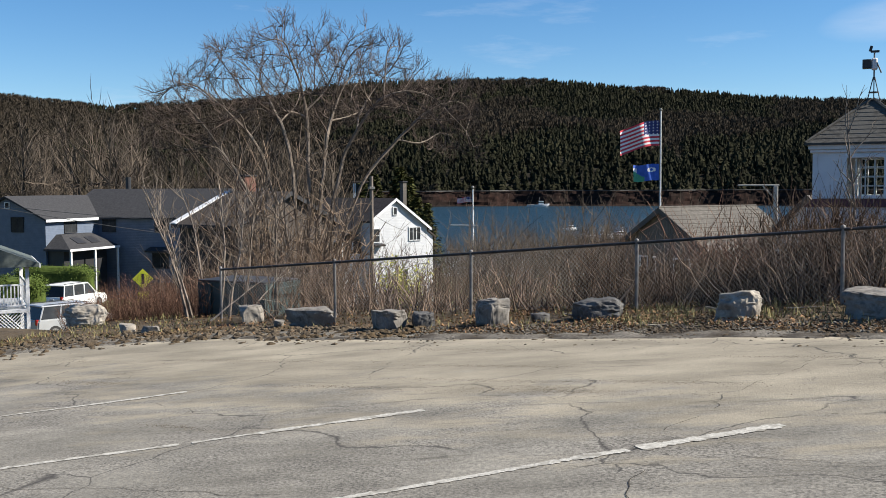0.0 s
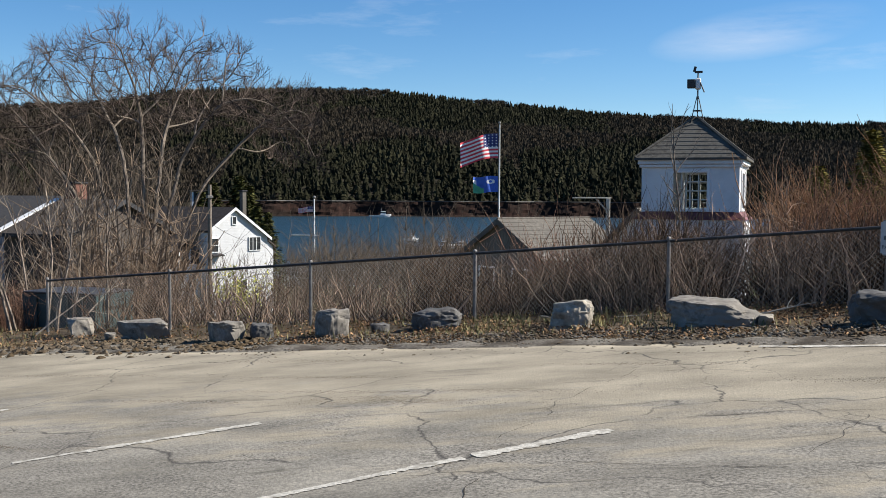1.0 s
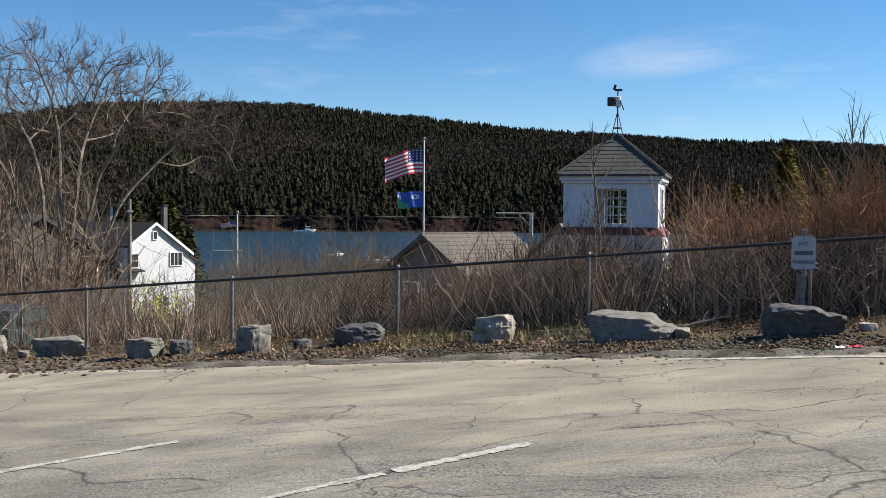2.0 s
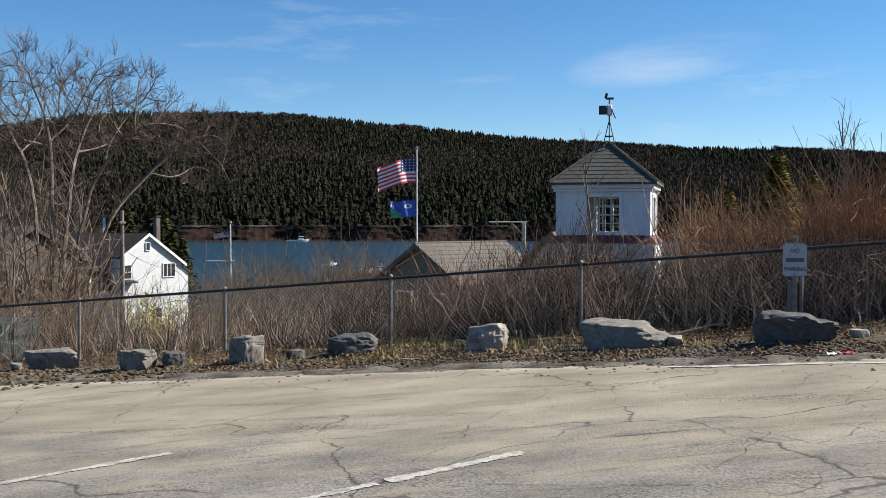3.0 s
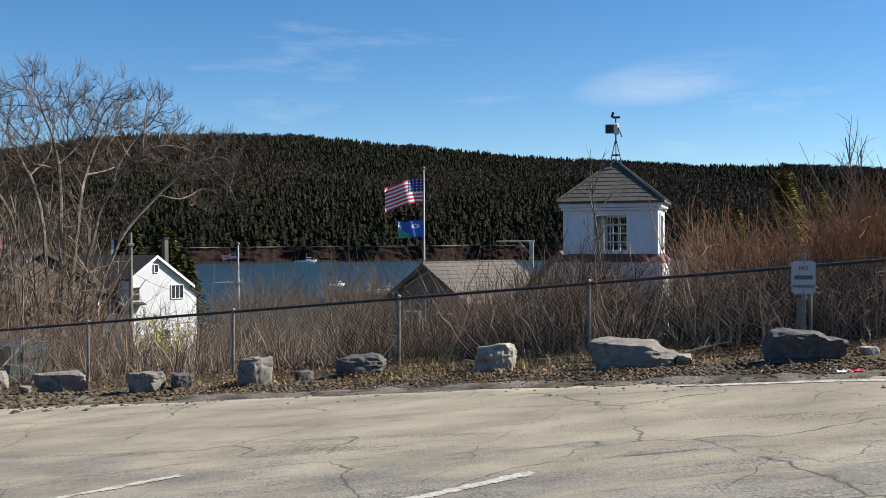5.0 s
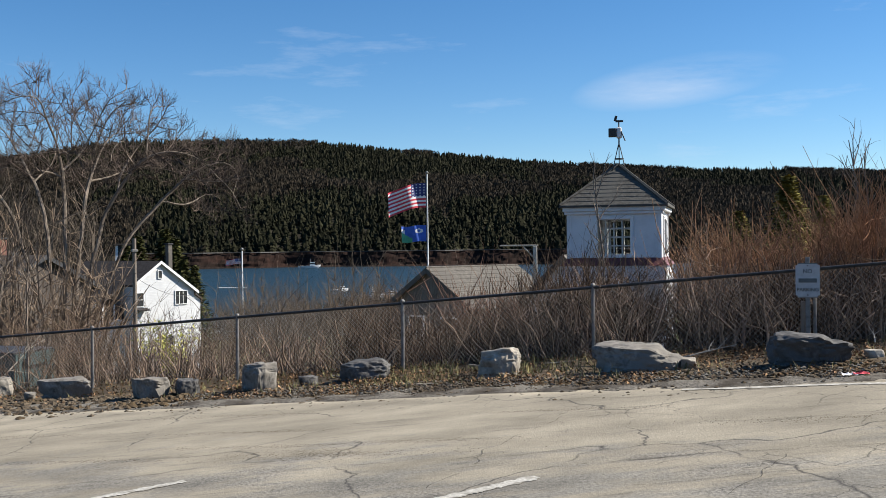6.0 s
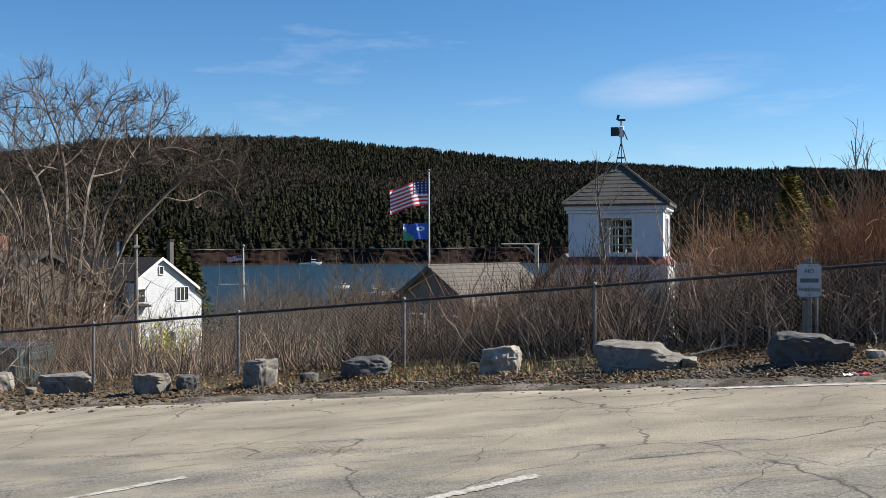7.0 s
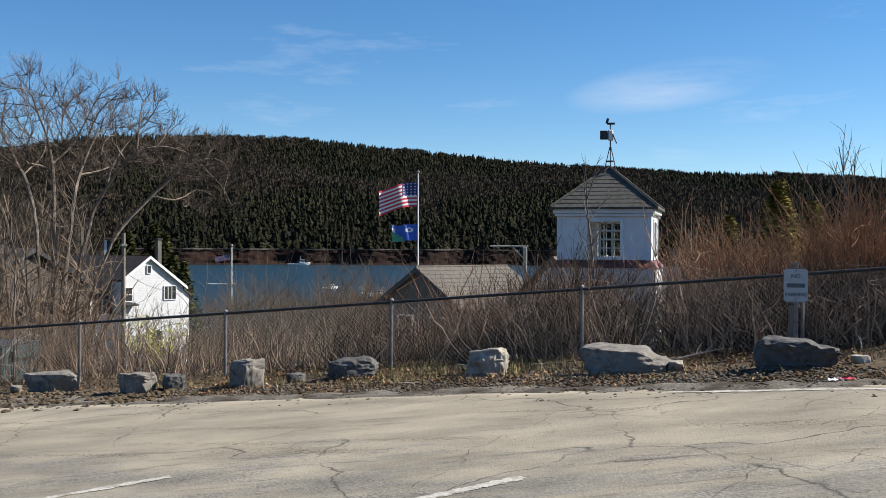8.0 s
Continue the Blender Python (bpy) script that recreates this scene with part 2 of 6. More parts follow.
M_ROOF_BROWN = mat("brown_shingles", (0.04, 0.034, 0.03), (0.095, 0.08, 0.07), 6, 0.85, 0.4, shine=0.08)
M_ROOF_TAN = mat("tan_grey_shingles", (0.075, 0.067, 0.058), (0.16, 0.145, 0.125), 6, 0.9, 0.4, (0.105, 0.095, 0.083), 0.7, shine=0.2)
M_ROOF_GREEN = mat("green_grey_shingles", (0.05, 0.062, 0.058), (0.10, 0.118, 0.108), 6, 0.85, 0.3)
M_BRICK = mat("red_brick", (0.08, 0.034, 0.025), (0.17, 0.075, 0.05), 10, 0.9, 0.3)
M_DKRED = mat("barn_red_trim", (0.09, 0.022, 0.025), (0.15, 0.04, 0.04), 6, 0.7, 0.2)
M_DARKGLASS = mat("dark_window_glass", (0.02, 0.022, 0.025), (0.045, 0.048, 0.05), 1.5, 0.06, 0.0)
M_DARKGLASS.node_tree.nodes["Principled BSDF"].inputs["Specular IOR Level"].default_value = 0.15
M_GLASS = glass_mat("window_glass", (0.92, 0.95, 0.95))
M_TEAL = mat("teal_painted_steel", (0.014, 0.032, 0.034), (0.03, 0.06, 0.06), 4, 0.6, 0.15, (0.035, 0.06, 0.06), 1.2)
M_BLACK = mat("black_plastic", (0.012, 0.012, 0.013), (0.03, 0.03, 0.032), 8, 0.5, 0.0)
M_RUBBER = mat("tyre_rubber", (0.015, 0.015, 0.015), (0.03, 0.03, 0.03), 20, 0.85, 0.1)
M_CARWHITE = mat("white_car_paint", (0.74, 0.74, 0.73), (0.80, 0.80, 0.79), 1.5, 0.25, 0.0)
M_CARSILVER = mat("silver_car_paint", (0.40, 0.41, 0.42), (0.48, 0.49, 0.50), 1.5, 0.3, 0.0, metal=0.3)
M_LAMPRED = mat("red_lens", (0.25, 0.01, 0.01), (0.35, 0.02, 0.02), 5, 0.2, 0.0)
M_FLAG_R = mat("red_cloth", (0.50, 0.03, 0.05), (0.62, 0.05, 0.08), 5, 0.8, 0.1)
M_FLAG_W = mat("white_cloth", (0.72, 0.70, 0.70), (0.82, 0.80, 0.80), 5, 0.8, 0.1)
M_FLAG_B = mat("navy_cloth", (0.025, 0.03, 0.12), (0.04, 0.05, 0.18), 5, 0.8, 0.1)
M_FLAG_BLUE = mat("royal_blue_cloth", (0.03, 0.09, 0.42), (0.05, 0.14, 0.55), 5, 0.8, 0.1)
M_FLAG_GREEN = mat("green_cloth", (0.05, 0.28, 0.16), (0.10, 0.40, 0.24), 5, 0.8, 0.1)
M_SIGN = mat("dull_sign_face", (0.33, 0.34, 0.35), (0.44, 0.45, 0.46), 14, 0.5, 0.1)
M_SIGN_INK = mat("dark_sign_ink", (0.06, 0.075, 0.08), (0.10, 0.115, 0.12), 14, 0.6, 0.0)
M_YELLOW = mat("fluorescent_yellow_sheeting", (0.62, 0.66, 0.03), (0.72, 0.76, 0.05), 8, 0.5, 0.0)
M_POLE = mat("weathered_pole_wood", (0.12, 0.10, 0.085), (0.25, 0.215, 0.18), 5, 0.9, 0.4, stretch=(3, 3, 0.4), shine=0.08)
M_HEDGE = mat("clipped_hedge", (0.035, 0.06, 0.012), (0.13, 0.17, 0.04), 3, 0.8, 0.0, vary=0.5, shine=0.08)
M_PINE = mat("pine_needles", (0.028, 0.032, 0.011), (0.10, 0.10, 0.034), 1.5, 0.9, 0.0, vary=0.5, shine=0.08)
M_CABLE = mat("power_cable", (0.05, 0.05, 0.05), (0.10, 0.10, 0.10), 5, 0.7, 0.0)


def water_mat():
    m = bpy.data.materials.new("harbour_water")
    m.use_nodes = True
    n, l = m.node_tree.nodes, m.node_tree.links
    b = n["Principled BSDF"]
    b.inputs["Base Color"].default_value = (0.012, 0.028, 0.036, 1)
    b.inputs["Roughness"].default_value, b.inputs["IOR"].default_value = 0.3, 1.24
    geo = n.new("ShaderNodeNewGeometry")
    t = n.new("ShaderNodeTexNoise")
    t.inputs["Scale"].default_value, t.inputs["Detail"].default_value = 0.5, 8
    l.new(geo.outputs["Position"], t.inputs["Vector"])
    bump = n.new("ShaderNodeBump")
    bump.inputs["Strength"].default_value, bump.inputs["Distance"].default_value = 1.0, 2.0
    l.new(t.outputs["Fac"], bump.inputs["Height"])
    l.new(bump.outputs["Normal"], b.inputs["Normal"])
    return m


M_WATER = water_mat()


# ---- mesh helpers ----
rng = np.random.default_rng(7)


def from_lists(name, verts, faces, material, parent=None, label="", smooth=False):
    me = bpy.data.meshes.new(name)
    me.from_pydata([tuple(v) for v in verts], [], faces)
    for x in (material if isinstance(material, (list, tuple)) else [material]):
        me.materials.append(x)
    if smooth:
        me.polygons.foreach_set("use_smooth", [True] * len(me.polygons))
    ob = new(name, me)
    ob.parent = parent
    return tagged(ob, label) if label else ob


def part(name, bm, material, parent=None, label="", smooth=False):
    me = bpy.data.meshes.new(name)
    bm.normal_update()
    bm.to_mesh(me)
    bm.free()
    me.materials.append(material)
    if smooth:
        me.polygons.foreach_set("use_smooth", [True] * len(me.polygons))
    ob = new(name, me)
    ob.parent = parent
    return tagged(ob, label) if label else ob


def thing(name, m, label, category, group="", kind=""):
    ob = new(name)
    ob.matrix_world = m
    ob.empty_display_size = 0.2
    return tagged(ob, label, category, group, kind)


def add_box(bm, lo, hi, bevel=0.0, turn=None):
    c = [(a + b) / 2 for a, b in zip(lo, hi)]
    m = Matrix.Translation(c) @ (turn or Matrix()) @ Matrix.Diagonal((*[b - a for a, b in zip(lo, hi)], 1))
    r = bmesh.ops.create_cube(bm, size=1, matrix=m)
    if bevel:
        edges = list({e for v in r["verts"] for e in v.link_edges})
        bmesh.ops.bevel(bm, geom=edges, offset=bevel, segments=1, affect="EDGES")
    return bm


def box(lo, hi, bevel=0.0, turn=None):
    return add_box(bmesh.new(), lo, hi, bevel, turn)


def rod(a, b, r0, r1=None, sides=8, bm=None):
    bm = bm or bmesh.new()
    a, b = Vector(a), Vector(b)
    m = Matrix.Translation((a + b) / 2) @ (b - a).to_track_quat("Z", "Y").to_matrix().to_4x4()
    bmesh.ops.create_cone(bm, cap_ends=True, segments=sides, radius1=r0, radius2=r0 if r1 is None else r1, depth=(b - a).length, matrix=m)
    return bm


def prism(outline, y0, y1, bm=None):
    """An outline in x and z, drawn out along y."""
    bm = bm or bmesh.new()
    a = [bm.verts.new((x, y0, z)) for x, z in outline]
    b = [bm.verts.new((x, y1, z)) for x, z in outline]
    bm.faces.new(a[::-1])
    bm.faces.new(b)
    k = len(outline)
    for i in range(k):
        bm.faces.new((a[i], a[(i + 1) % k], b[(i + 1) % k], b[i]))
    bmesh.ops.recalc_face_normals(bm, faces=bm.faces)
    return bm


class Tubes:
    """Gathers many thin tapering stems into one mesh."""

    def __init__(self, sides=3):
        self.v, self.f, self.sides = [], [], sides

    def add(self, points, radii):
        k, s = len(self.v), self.sides
        for i, (p, r) in enumerate(zip(points, radii)):
            q = points[min(i + 1, len(points) - 1)] - points[max(i - 1, 0)]
            side = q.cross(Vector((0.31, 0.87, 0.2))).normalized()
            up = q.cross(side).normalized()
            for j in range(s):
                a = 2 * math.pi * j / s
                self.v.append(p + side * (r * math.cos(a)) + up * (r * math.sin(a)))
        for i in range(len(points) - 1):
            for j in range(s):
                a, b = k + i * s + j, k + i * s + (j + 1) % s
                self.f.append((a, b, b + s, a + s))

    def make(self, name, material, parent=None, label=""):
        return from_lists(name, self.v, self.f, material, parent, label)


def stem(tubes, base, way, length, r, bends=4, wobble=0.12, rise=0.0):
    """One crooked stem; returns its points."""
    pts, p, d = [base.copy()], base.copy(), way.normalized()
    for i in range(bends):
        d = (d + Vector(rng.normal(0, wobble, 3)) + Vector((0, 0, rise))).normalized()
        p = p + d * (length / bends)
        pts.append(p.copy())
    tubes.add(pts, [r * (1 - 0.75 * i / bends) for i in range(bends + 1)])
    return pts


# ---- the lie of the land ----
FENCE_AT, FENCE_STEP = Vector((2.0, 15.12)), Vector((-2.81, 1.113))
RUN = FENCE_STEP.normalized()
OUT = Vector((-RUN.y, RUN.x)) if RUN.x > 0 else Vector((RUN.y, -RUN.x))
WATER_Z = -12.3


def past_fence(x, y):
    return (x - FENCE_AT.x) * OUT.x + (y - FENCE_AT.y) * OUT.y


RIDGE_AZ = [-180, -60, -45, -36, -30.5, -23, -18.7, -15, -9.5, -6, -2, 3, 7.5, 12, 22.5, 32, 60, 180]
RIDGE_Z = [60, 95, 120, 120, 108, 121, 144, 148, 148, 144, 133, 121, 109, 101, 89, 80, 60, 60]


def lot_z(x, y):
    return 0.09 * x - 0.008 * y


def land_z(x, y):
    r, az = math.hypot(x, y), math.degrees(math.atan2(x, y))
    xt = 0.09 * max(x, -15) + 0.045 * min(0, x + 15) if x < 12 else 1.08 + 0.03 * (x - 12)
    xt = max(xt, -4.0)
    s = past_fence(x, y)
    z = xt - 0.008 * min(max(y, -20), 90) - 0.13 * min(max(s - 0.8, 0), 24) - 0.062 * max(s - 24.8, 0)
    z -= 0.3 * min(max((-x - 13.2) / 1.5, 0), 1) * min(max((s + 4) / 2, 0), 1)
    z -= 0.85 * min(max((-x - 16) / 5, 0), 1) * min(max((s - 3) / 4, 0), 1) * (1 - min(max((s - 20) / 8, 0), 1))
    z = min(z, 2.5)
    land = min(max((-18 - az) / 6, 0), 1) if -120 < az else 1.0
    z = max(z, -14.5 + land * 6.5)
    if r > 700:
        top = float(np.interp(az, RIDGE_AZ, RIDGE_Z))
        shore = 760 + 6 * math.sin(az * 0.55) + 3 * math.sin(az * 1.9)
        if r > shore - 18:
            k = min((r - shore + 18) / 20, 1)
            bank = -14.5 + 12 * k
            u = min(max((r - shore - 30) / (1500 - shore - 30), 0), 1)
            rise = u ** 0.85 * (1 - 0.12 * math.sin(u * math.pi)) if u < 1 else 1
            hz = bank + (top + 2.5) * rise + 7 * noise.noise((x * 0.006, y * 0.006, 0)) * min(u * 4, 1) * (1 - u * 0.6)
            if r > 1500:
                hz -= 0.06 * (r - 1500)
            z = max(z, hz) if az > -60 and az < 70 else hz
    return z


def build_land():
    radii = [0.0] + list(np.geomspace(1.2, 60, 74)) + list(np.geomspace(62, 700, 40)) + list(np.linspace(712, 1560, 62)) + [1700, 2000, 2600, 4200]
    azs = np.concatenate([np.arange(-180, -46, 6.0), np.arange(-46, 34, 0.8), np.arange(34, 180, 6.0)])
    verts, faces, mats = [], [], []
    na = len(azs)
    for r in radii:
        for a in azs:
            x, y = r * math.sin(math.radians(a)), r * math.cos(math.radians(a))
            z = land_z(x, y)
            if 3 < r < 60:
                z += 0.05 * noise.noise((x * 0.9, y * 0.9, 3)) * min(max(past_fence(x, y) + 3.2, 0), 1)
            verts.append((x, y, z - 0.03))
    for i in range(len(radii) - 1):
        for j in range(na):
            k = (j + 1) % na
            faces.append((i * na + j, i * na + k, (i + 1) * na + k, (i + 1) * na + j))
            r = radii[i]
            x, y = r * math.sin(math.radians(azs[j])), r * math.cos(math.radians(azs[j]))
            s = past_fence(x, y)
            # leafy earth runs on under the brush, its dark colour also serving as shade
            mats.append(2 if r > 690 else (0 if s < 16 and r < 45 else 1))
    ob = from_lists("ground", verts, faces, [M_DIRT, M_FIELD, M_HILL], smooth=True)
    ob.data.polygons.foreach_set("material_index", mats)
    tagged(ob, "leaf-strewn bare earth falling to rough grass and wooded hills", "ground", kind="structure")


build_land()

wv = [(-1500, 60, WATER_Z), (1500, 60, WATER_Z), (1500, 1000, WATER_Z), (-1500, 1000, WATER_Z)]
tagged(from_lists("water", wv, [(0, 1, 2, 3)], M_WATER), "blue harbour water with a light chop", "water", kind="structure")


# ---- parking lot ----
LOT_EDGE = [(9.5, 7.9), (4.35, 10.55), (2.47, 11.45), (0.67, 12.4), (-2.2, 13.6), (-5.0, 14.75), (-7.5, 16.0), (-9.6, 16.3), (-12.5, 15.4), (-17, 13.0)]


def edge_y(x):
    xs = [p[0] for p in LOT_EDGE[::-1]]
    ys = [p[1] for p in LOT_EDGE[::-1]]
    return float(np.interp(x, xs, ys))


def build_lot():
    xs = np.arange(-17, 9.5, 0.16)
    rows = [(-14.0, 1.0), (-4.0, 1.0), (0.0, 1.0)] + [(None, k) for k in np.linspace(0.12, 1, 26)]
    verts, faces = [], []
    for x in xs:
        far = edge_y(x) + 0.16 * noise.noise((x * 1.7, 0, 0)) + 0.07 * noise.noise((x * 6.0, 4, 0))
        for base, k in rows:
            y = base if base is not None else far * k
            z = lot_z(x, y) + 0.012 + 0.012 * noise.noise((x * 0.7, y * 0.7, 9))
            verts.append((x, y, z - (0.012 if base is None and k == 1 else 0)))
        verts.append((x, far + 0.02, lot_z(x, far) - 0.06))
    m = len(rows) + 1
    for i in range(len(xs) - 1):
        for j in range(m - 1):
            faces.append((i * m + j, (i + 1) * m + j, (i + 1) * m + j + 1, i * m + j + 1))
    ob = from_lists("pavement", verts, faces, M_LOT, smooth=True)
    tagged(ob, "cracked grey asphalt parking lot with drifts of tan sand", "parking lot", kind="structure")
    return ob


lot = build_lot()


def strip(name, a, b, width, material, parent, lift=0.005, ragged=0.25, gaps=0.0, wander=0.0, step=0.07):
    """A ragged painted line or crack lying on the lot."""
    a, b = Vector(a), Vector(b)
    n = max(int((b - a).length / step), 2)
    d = (b - a).normalized()
    s = Vector((-d.y, d.x))
    verts, faces = [], []
    seed = rng.uniform(0, 99)
    for i in range(n + 1):
        p = a + (b - a) * (i / n) + s * (wander * (noise.noise((i * step * 1.6, seed, 0)) + 0.5 * noise.noise((i * step * 5, seed, 1))))
        w = width / 2 * (1 + ragged * (1.0 * noise.noise((i * step * 37, seed, 2)) + 0.7 * noise.noise((i * step * 5, seed, 4))))
        for q in (p + s * w, p - s * w):
            verts.append((q.x, q.y, lot_z(q.x, q.y) + 0.012 + 0.012 * noise.noise((q.x * 0.7, q.y * 0.7, 9)) + lift))
        if i and noise.noise((i * step * 2.2, seed, 5)) > gaps - 1:
            k = 2 * i
            faces.append((k - 2, k - 1, k + 1, k))
    return from_lists(name, verts, faces, material, parent)


for a, b, w, g in (((-7.8, 9.13), (-6.3, 10.0), 0.07, 0.45), ((-6.3, 10.0), (-5.42, 10.52), 0.10, 0.1), ((-5.9, 6.9), (-3.55, 8.15), 0.075, 0.35), ((-3.55, 8.15), (-2.3, 8.82), 0.11, 0.1),
                   ((-2.9, 5.67), (-0.95, 6.78), 0.08, 0.45), ((-0.95, 6.78), (-0.45, 7.06), 0.10, 0.3), ((-0.38, 7.1), (0.59, 7.66), 0.13, 0.05), ((2.42, 11.19), (9.0, 7.7), 0.10, 0.2)):
    strip("line_marking", a, b, w, M_PAINT, lot, gaps=g + 0.12, ragged=0.6, step=0.02)


# ---- boulders along the lot's edge ----
def boulder(x, y, w, d, h, material, seed, turn, label, square=0.6, slope=0.0, lean=0.0, tail=0.0, flat=0.75, sink=0.08, name="boulder", fine=5):
    """A worn split boulder. square: 1 a ball, 0.3 a block; slope: the top falls towards -x; lean: the crown shifts towards +x; tail: a low toe at +x; flat: where the top is split off."""
    r = np.random.default_rng(seed)
    bm = bmesh.new()
    bmesh.ops.create_icosphere(bm, subdivisions=fine, radius=1)
    off = Vector((seed * 3.1, seed * 1.7, 0))
    splits = []
    for i in range(5):
        a = 2 * math.pi * (i + r.uniform(0.15, 0.85)) / 5
        splits.append((Vector((math.cos(a), math.sin(a), r.uniform(-0.35, 0.25))).normalized(), r.uniform(0.70, 0.95)))
    splits.append((Vector((-slope, r.uniform(-0.12, 0.05), 1)).normalized(), flat))
    for v in bm.verts:
        n = v.co.copy()
        p = Vector([math.copysign(abs(q) ** square, q) for q in n])
        p *= 1 + 0.13 * noise.noise(n * 1.3 + off)
        for nrm, k in splits:
            over = p.dot(nrm) - k
            if over > 0:
                p -= nrm * over * 0.92
        up = max(p.z, 0)
        p.x += lean * up
        if tail and p.x > 0.35:
            p.z -= tail * up * min((p.x - 0.35) / 0.3, 1)
            p.x += tail * 0.45 * (p.x - 0.35)
        q = p * 2.1 + off
        ledge = noise.noise(Vector((q.x * 0.8, q.y * 0.8, q.z * 3.0)))
        p += n * (0.11 * noise.noise(q) + 0.07 * ledge + 0.055 * noise.noise(q * 2.9) + 0.028 * noise.noise(q * 6.5) + 0.012 * noise.noise(q * 15))
        v.co = p
    lo = [min(v.co[i] for v in bm.verts) for i in range(3)]
    hi = [max(v.co[i] for v in bm.verts) for i in range(3)]
    size = (w, d, (h * 0.9 + sink) * 1.25)
    for v in bm.verts:
        v.co = Vector([((v.co[i] - lo[i]) / (hi[i] - lo[i]) - (0.5 if i < 2 else 0.2)) * size[i] for i in range(3)])
    ob = part(name, bm, material, smooth=True)
    ob.data.set_sharp_from_angle(angle=radians(32))
    ob.matrix_world = pose(x, y, land_z(x, y) - sink, 0, 0, turn)
    tagged(ob, label, "boulder", "boulders along the lot edge")
    return ob


boulder(-13.15, 20.9, 0.95, 0.8, 0.52, M_ROCK_TAN, 3, 10, "rounded tan granite boulder on the earth bank", 0.9, flat=0.9)
boulder(-8.25, 18.8, 0.5, 0.4, 0.36, M_ROCK_TAN, 5, 35, "small pale granite stone near the fence end", 0.6)
boulder(-6.42, 17.25, 0.95, 0.5, 0.36, M_ROCK, 8, -8, "long flat-topped grey granite block lying on dirt", 0.42, 0.08, 0.05, flat=0.8)
boulder(-4.6, 15.7, 0.56, 0.5, 0.36, M_ROCK, 11, -48, "squared grey granite block with a pale split face", 0.42, 0.1, 0.0, flat=0.8)
boulder(-4.05, 15.75, 0.36, 0.36, 0.26, M_ROCK_DARK, 12, 20, "small brownish boulder leaning on a granite block", 0.6)
boulder(-2.88, 15.45, 0.52, 0.5, 0.46, M_ROCK, 21, -40, "upright granite block with bright split side", 0.45, 0.14, 0.05, flat=0.85)
boulder(-1.35, 15.5, 0.76, 0.55, 0.33, M_ROCK_DARK, 17, -15, "low dark granite boulder in leaf litter", 0.72, 0.12, 0.1, flat=0.82)
boulder(0.58, 14.45, 0.70, 0.6, 0.41, M_ROCK_TAN, 16, -24, "pale granite boulder with a sloping top", 0.62, 0.32, 0.0, flat=0.75)
boulder(2.36, 13.45, 1.20, 0.7, 0.36, M_ROCK, 29, -22, "wide grey granite slab boulder with a low pale tail", 0.75, -0.05, -0.1, 0.5, 0.72)
boulder(4.22, 12.5, 1.0, 0.72, 0.38, M_ROCK_DARK, 33, -18, "rounded dark grey granite boulder below the sign", 0.68, 0.0, 0.05, 0.35, 0.85)
boulder(-15.6, 20.2, 0.9, 0.7, 0.4, M_ROCK_TAN, 41, 0, "low tan granite boulder at the lot corner", 0.7)


# ---- chain-link fence ----
def build_fence():
    posts = [FENCE_AT + FENCE_STEP * i for i in range(-3, 5)]
    fence = thing("chain_link_fence", Matrix(), "waist-high galvanised chain-link fence with a dark top rail", "fence")
    tops = []
    for i, p in enumerate(posts):
        z = land_z(p.x, p.y)
        top = z + 1.02
        tops.append(Vector((p.x, p.y, top)))
        bm = rod((p.x, p.y, z - 0.1), (p.x, p.y, top + 0.03), 0.026, sides=8)
        post = part("post", bm, M_GALV, fence)
        cap = bmesh.new()
        bmesh.ops.create_uvsphere(cap, u_segments=8, v_segments=5, radius=0.036, matrix=Matrix.Translation((p.x, p.y, top + 0.03)))
        part("cap", cap, M_GALV, post)
    for a, b in zip(tops, tops[1:]):
        part("top_rail", rod(a, b, 0.023, sides=8), M_RAIL, fence)
        wires = Tubes(3)
        length, high = (b - a).length, 0.98
        d = (b - a) / length
        pitch = 0.072
        n = int((length + high) / pitch)
        for way in (1, -1):
            for k in range(-1, n + 1):
                s0 = k * pitch - (high if way > 0 else 0)
                s1 = s0 + way * high
                t0, t1 = 0.0, 1.0
                lo, hi = (s0, s1) if way > 0 else (s1, s0)
                if hi < 0 or lo > length:
                    continue
                ts = sorted(((0 - s0) / (s1 - s0), (length - s0) / (s1 - s0)))
                t0, t1 = max(0, ts[0]), min(1, ts[1])
                if t1 - t0 < 0.02:
                    continue
                off = Vector((OUT.x, OUT.y, 0)) * (0.003 * way)
                pts = [a + d * (s0 + (s1 - s0) * t) + Vector((0, 0, -high * (1 - t))) + off for t in (t0, t1)]
                wires.add(pts, [0.0023, 0.0023])
        wires.make("wire_mesh", M_WIRE, fence)
    return posts


POSTS = build_fence()


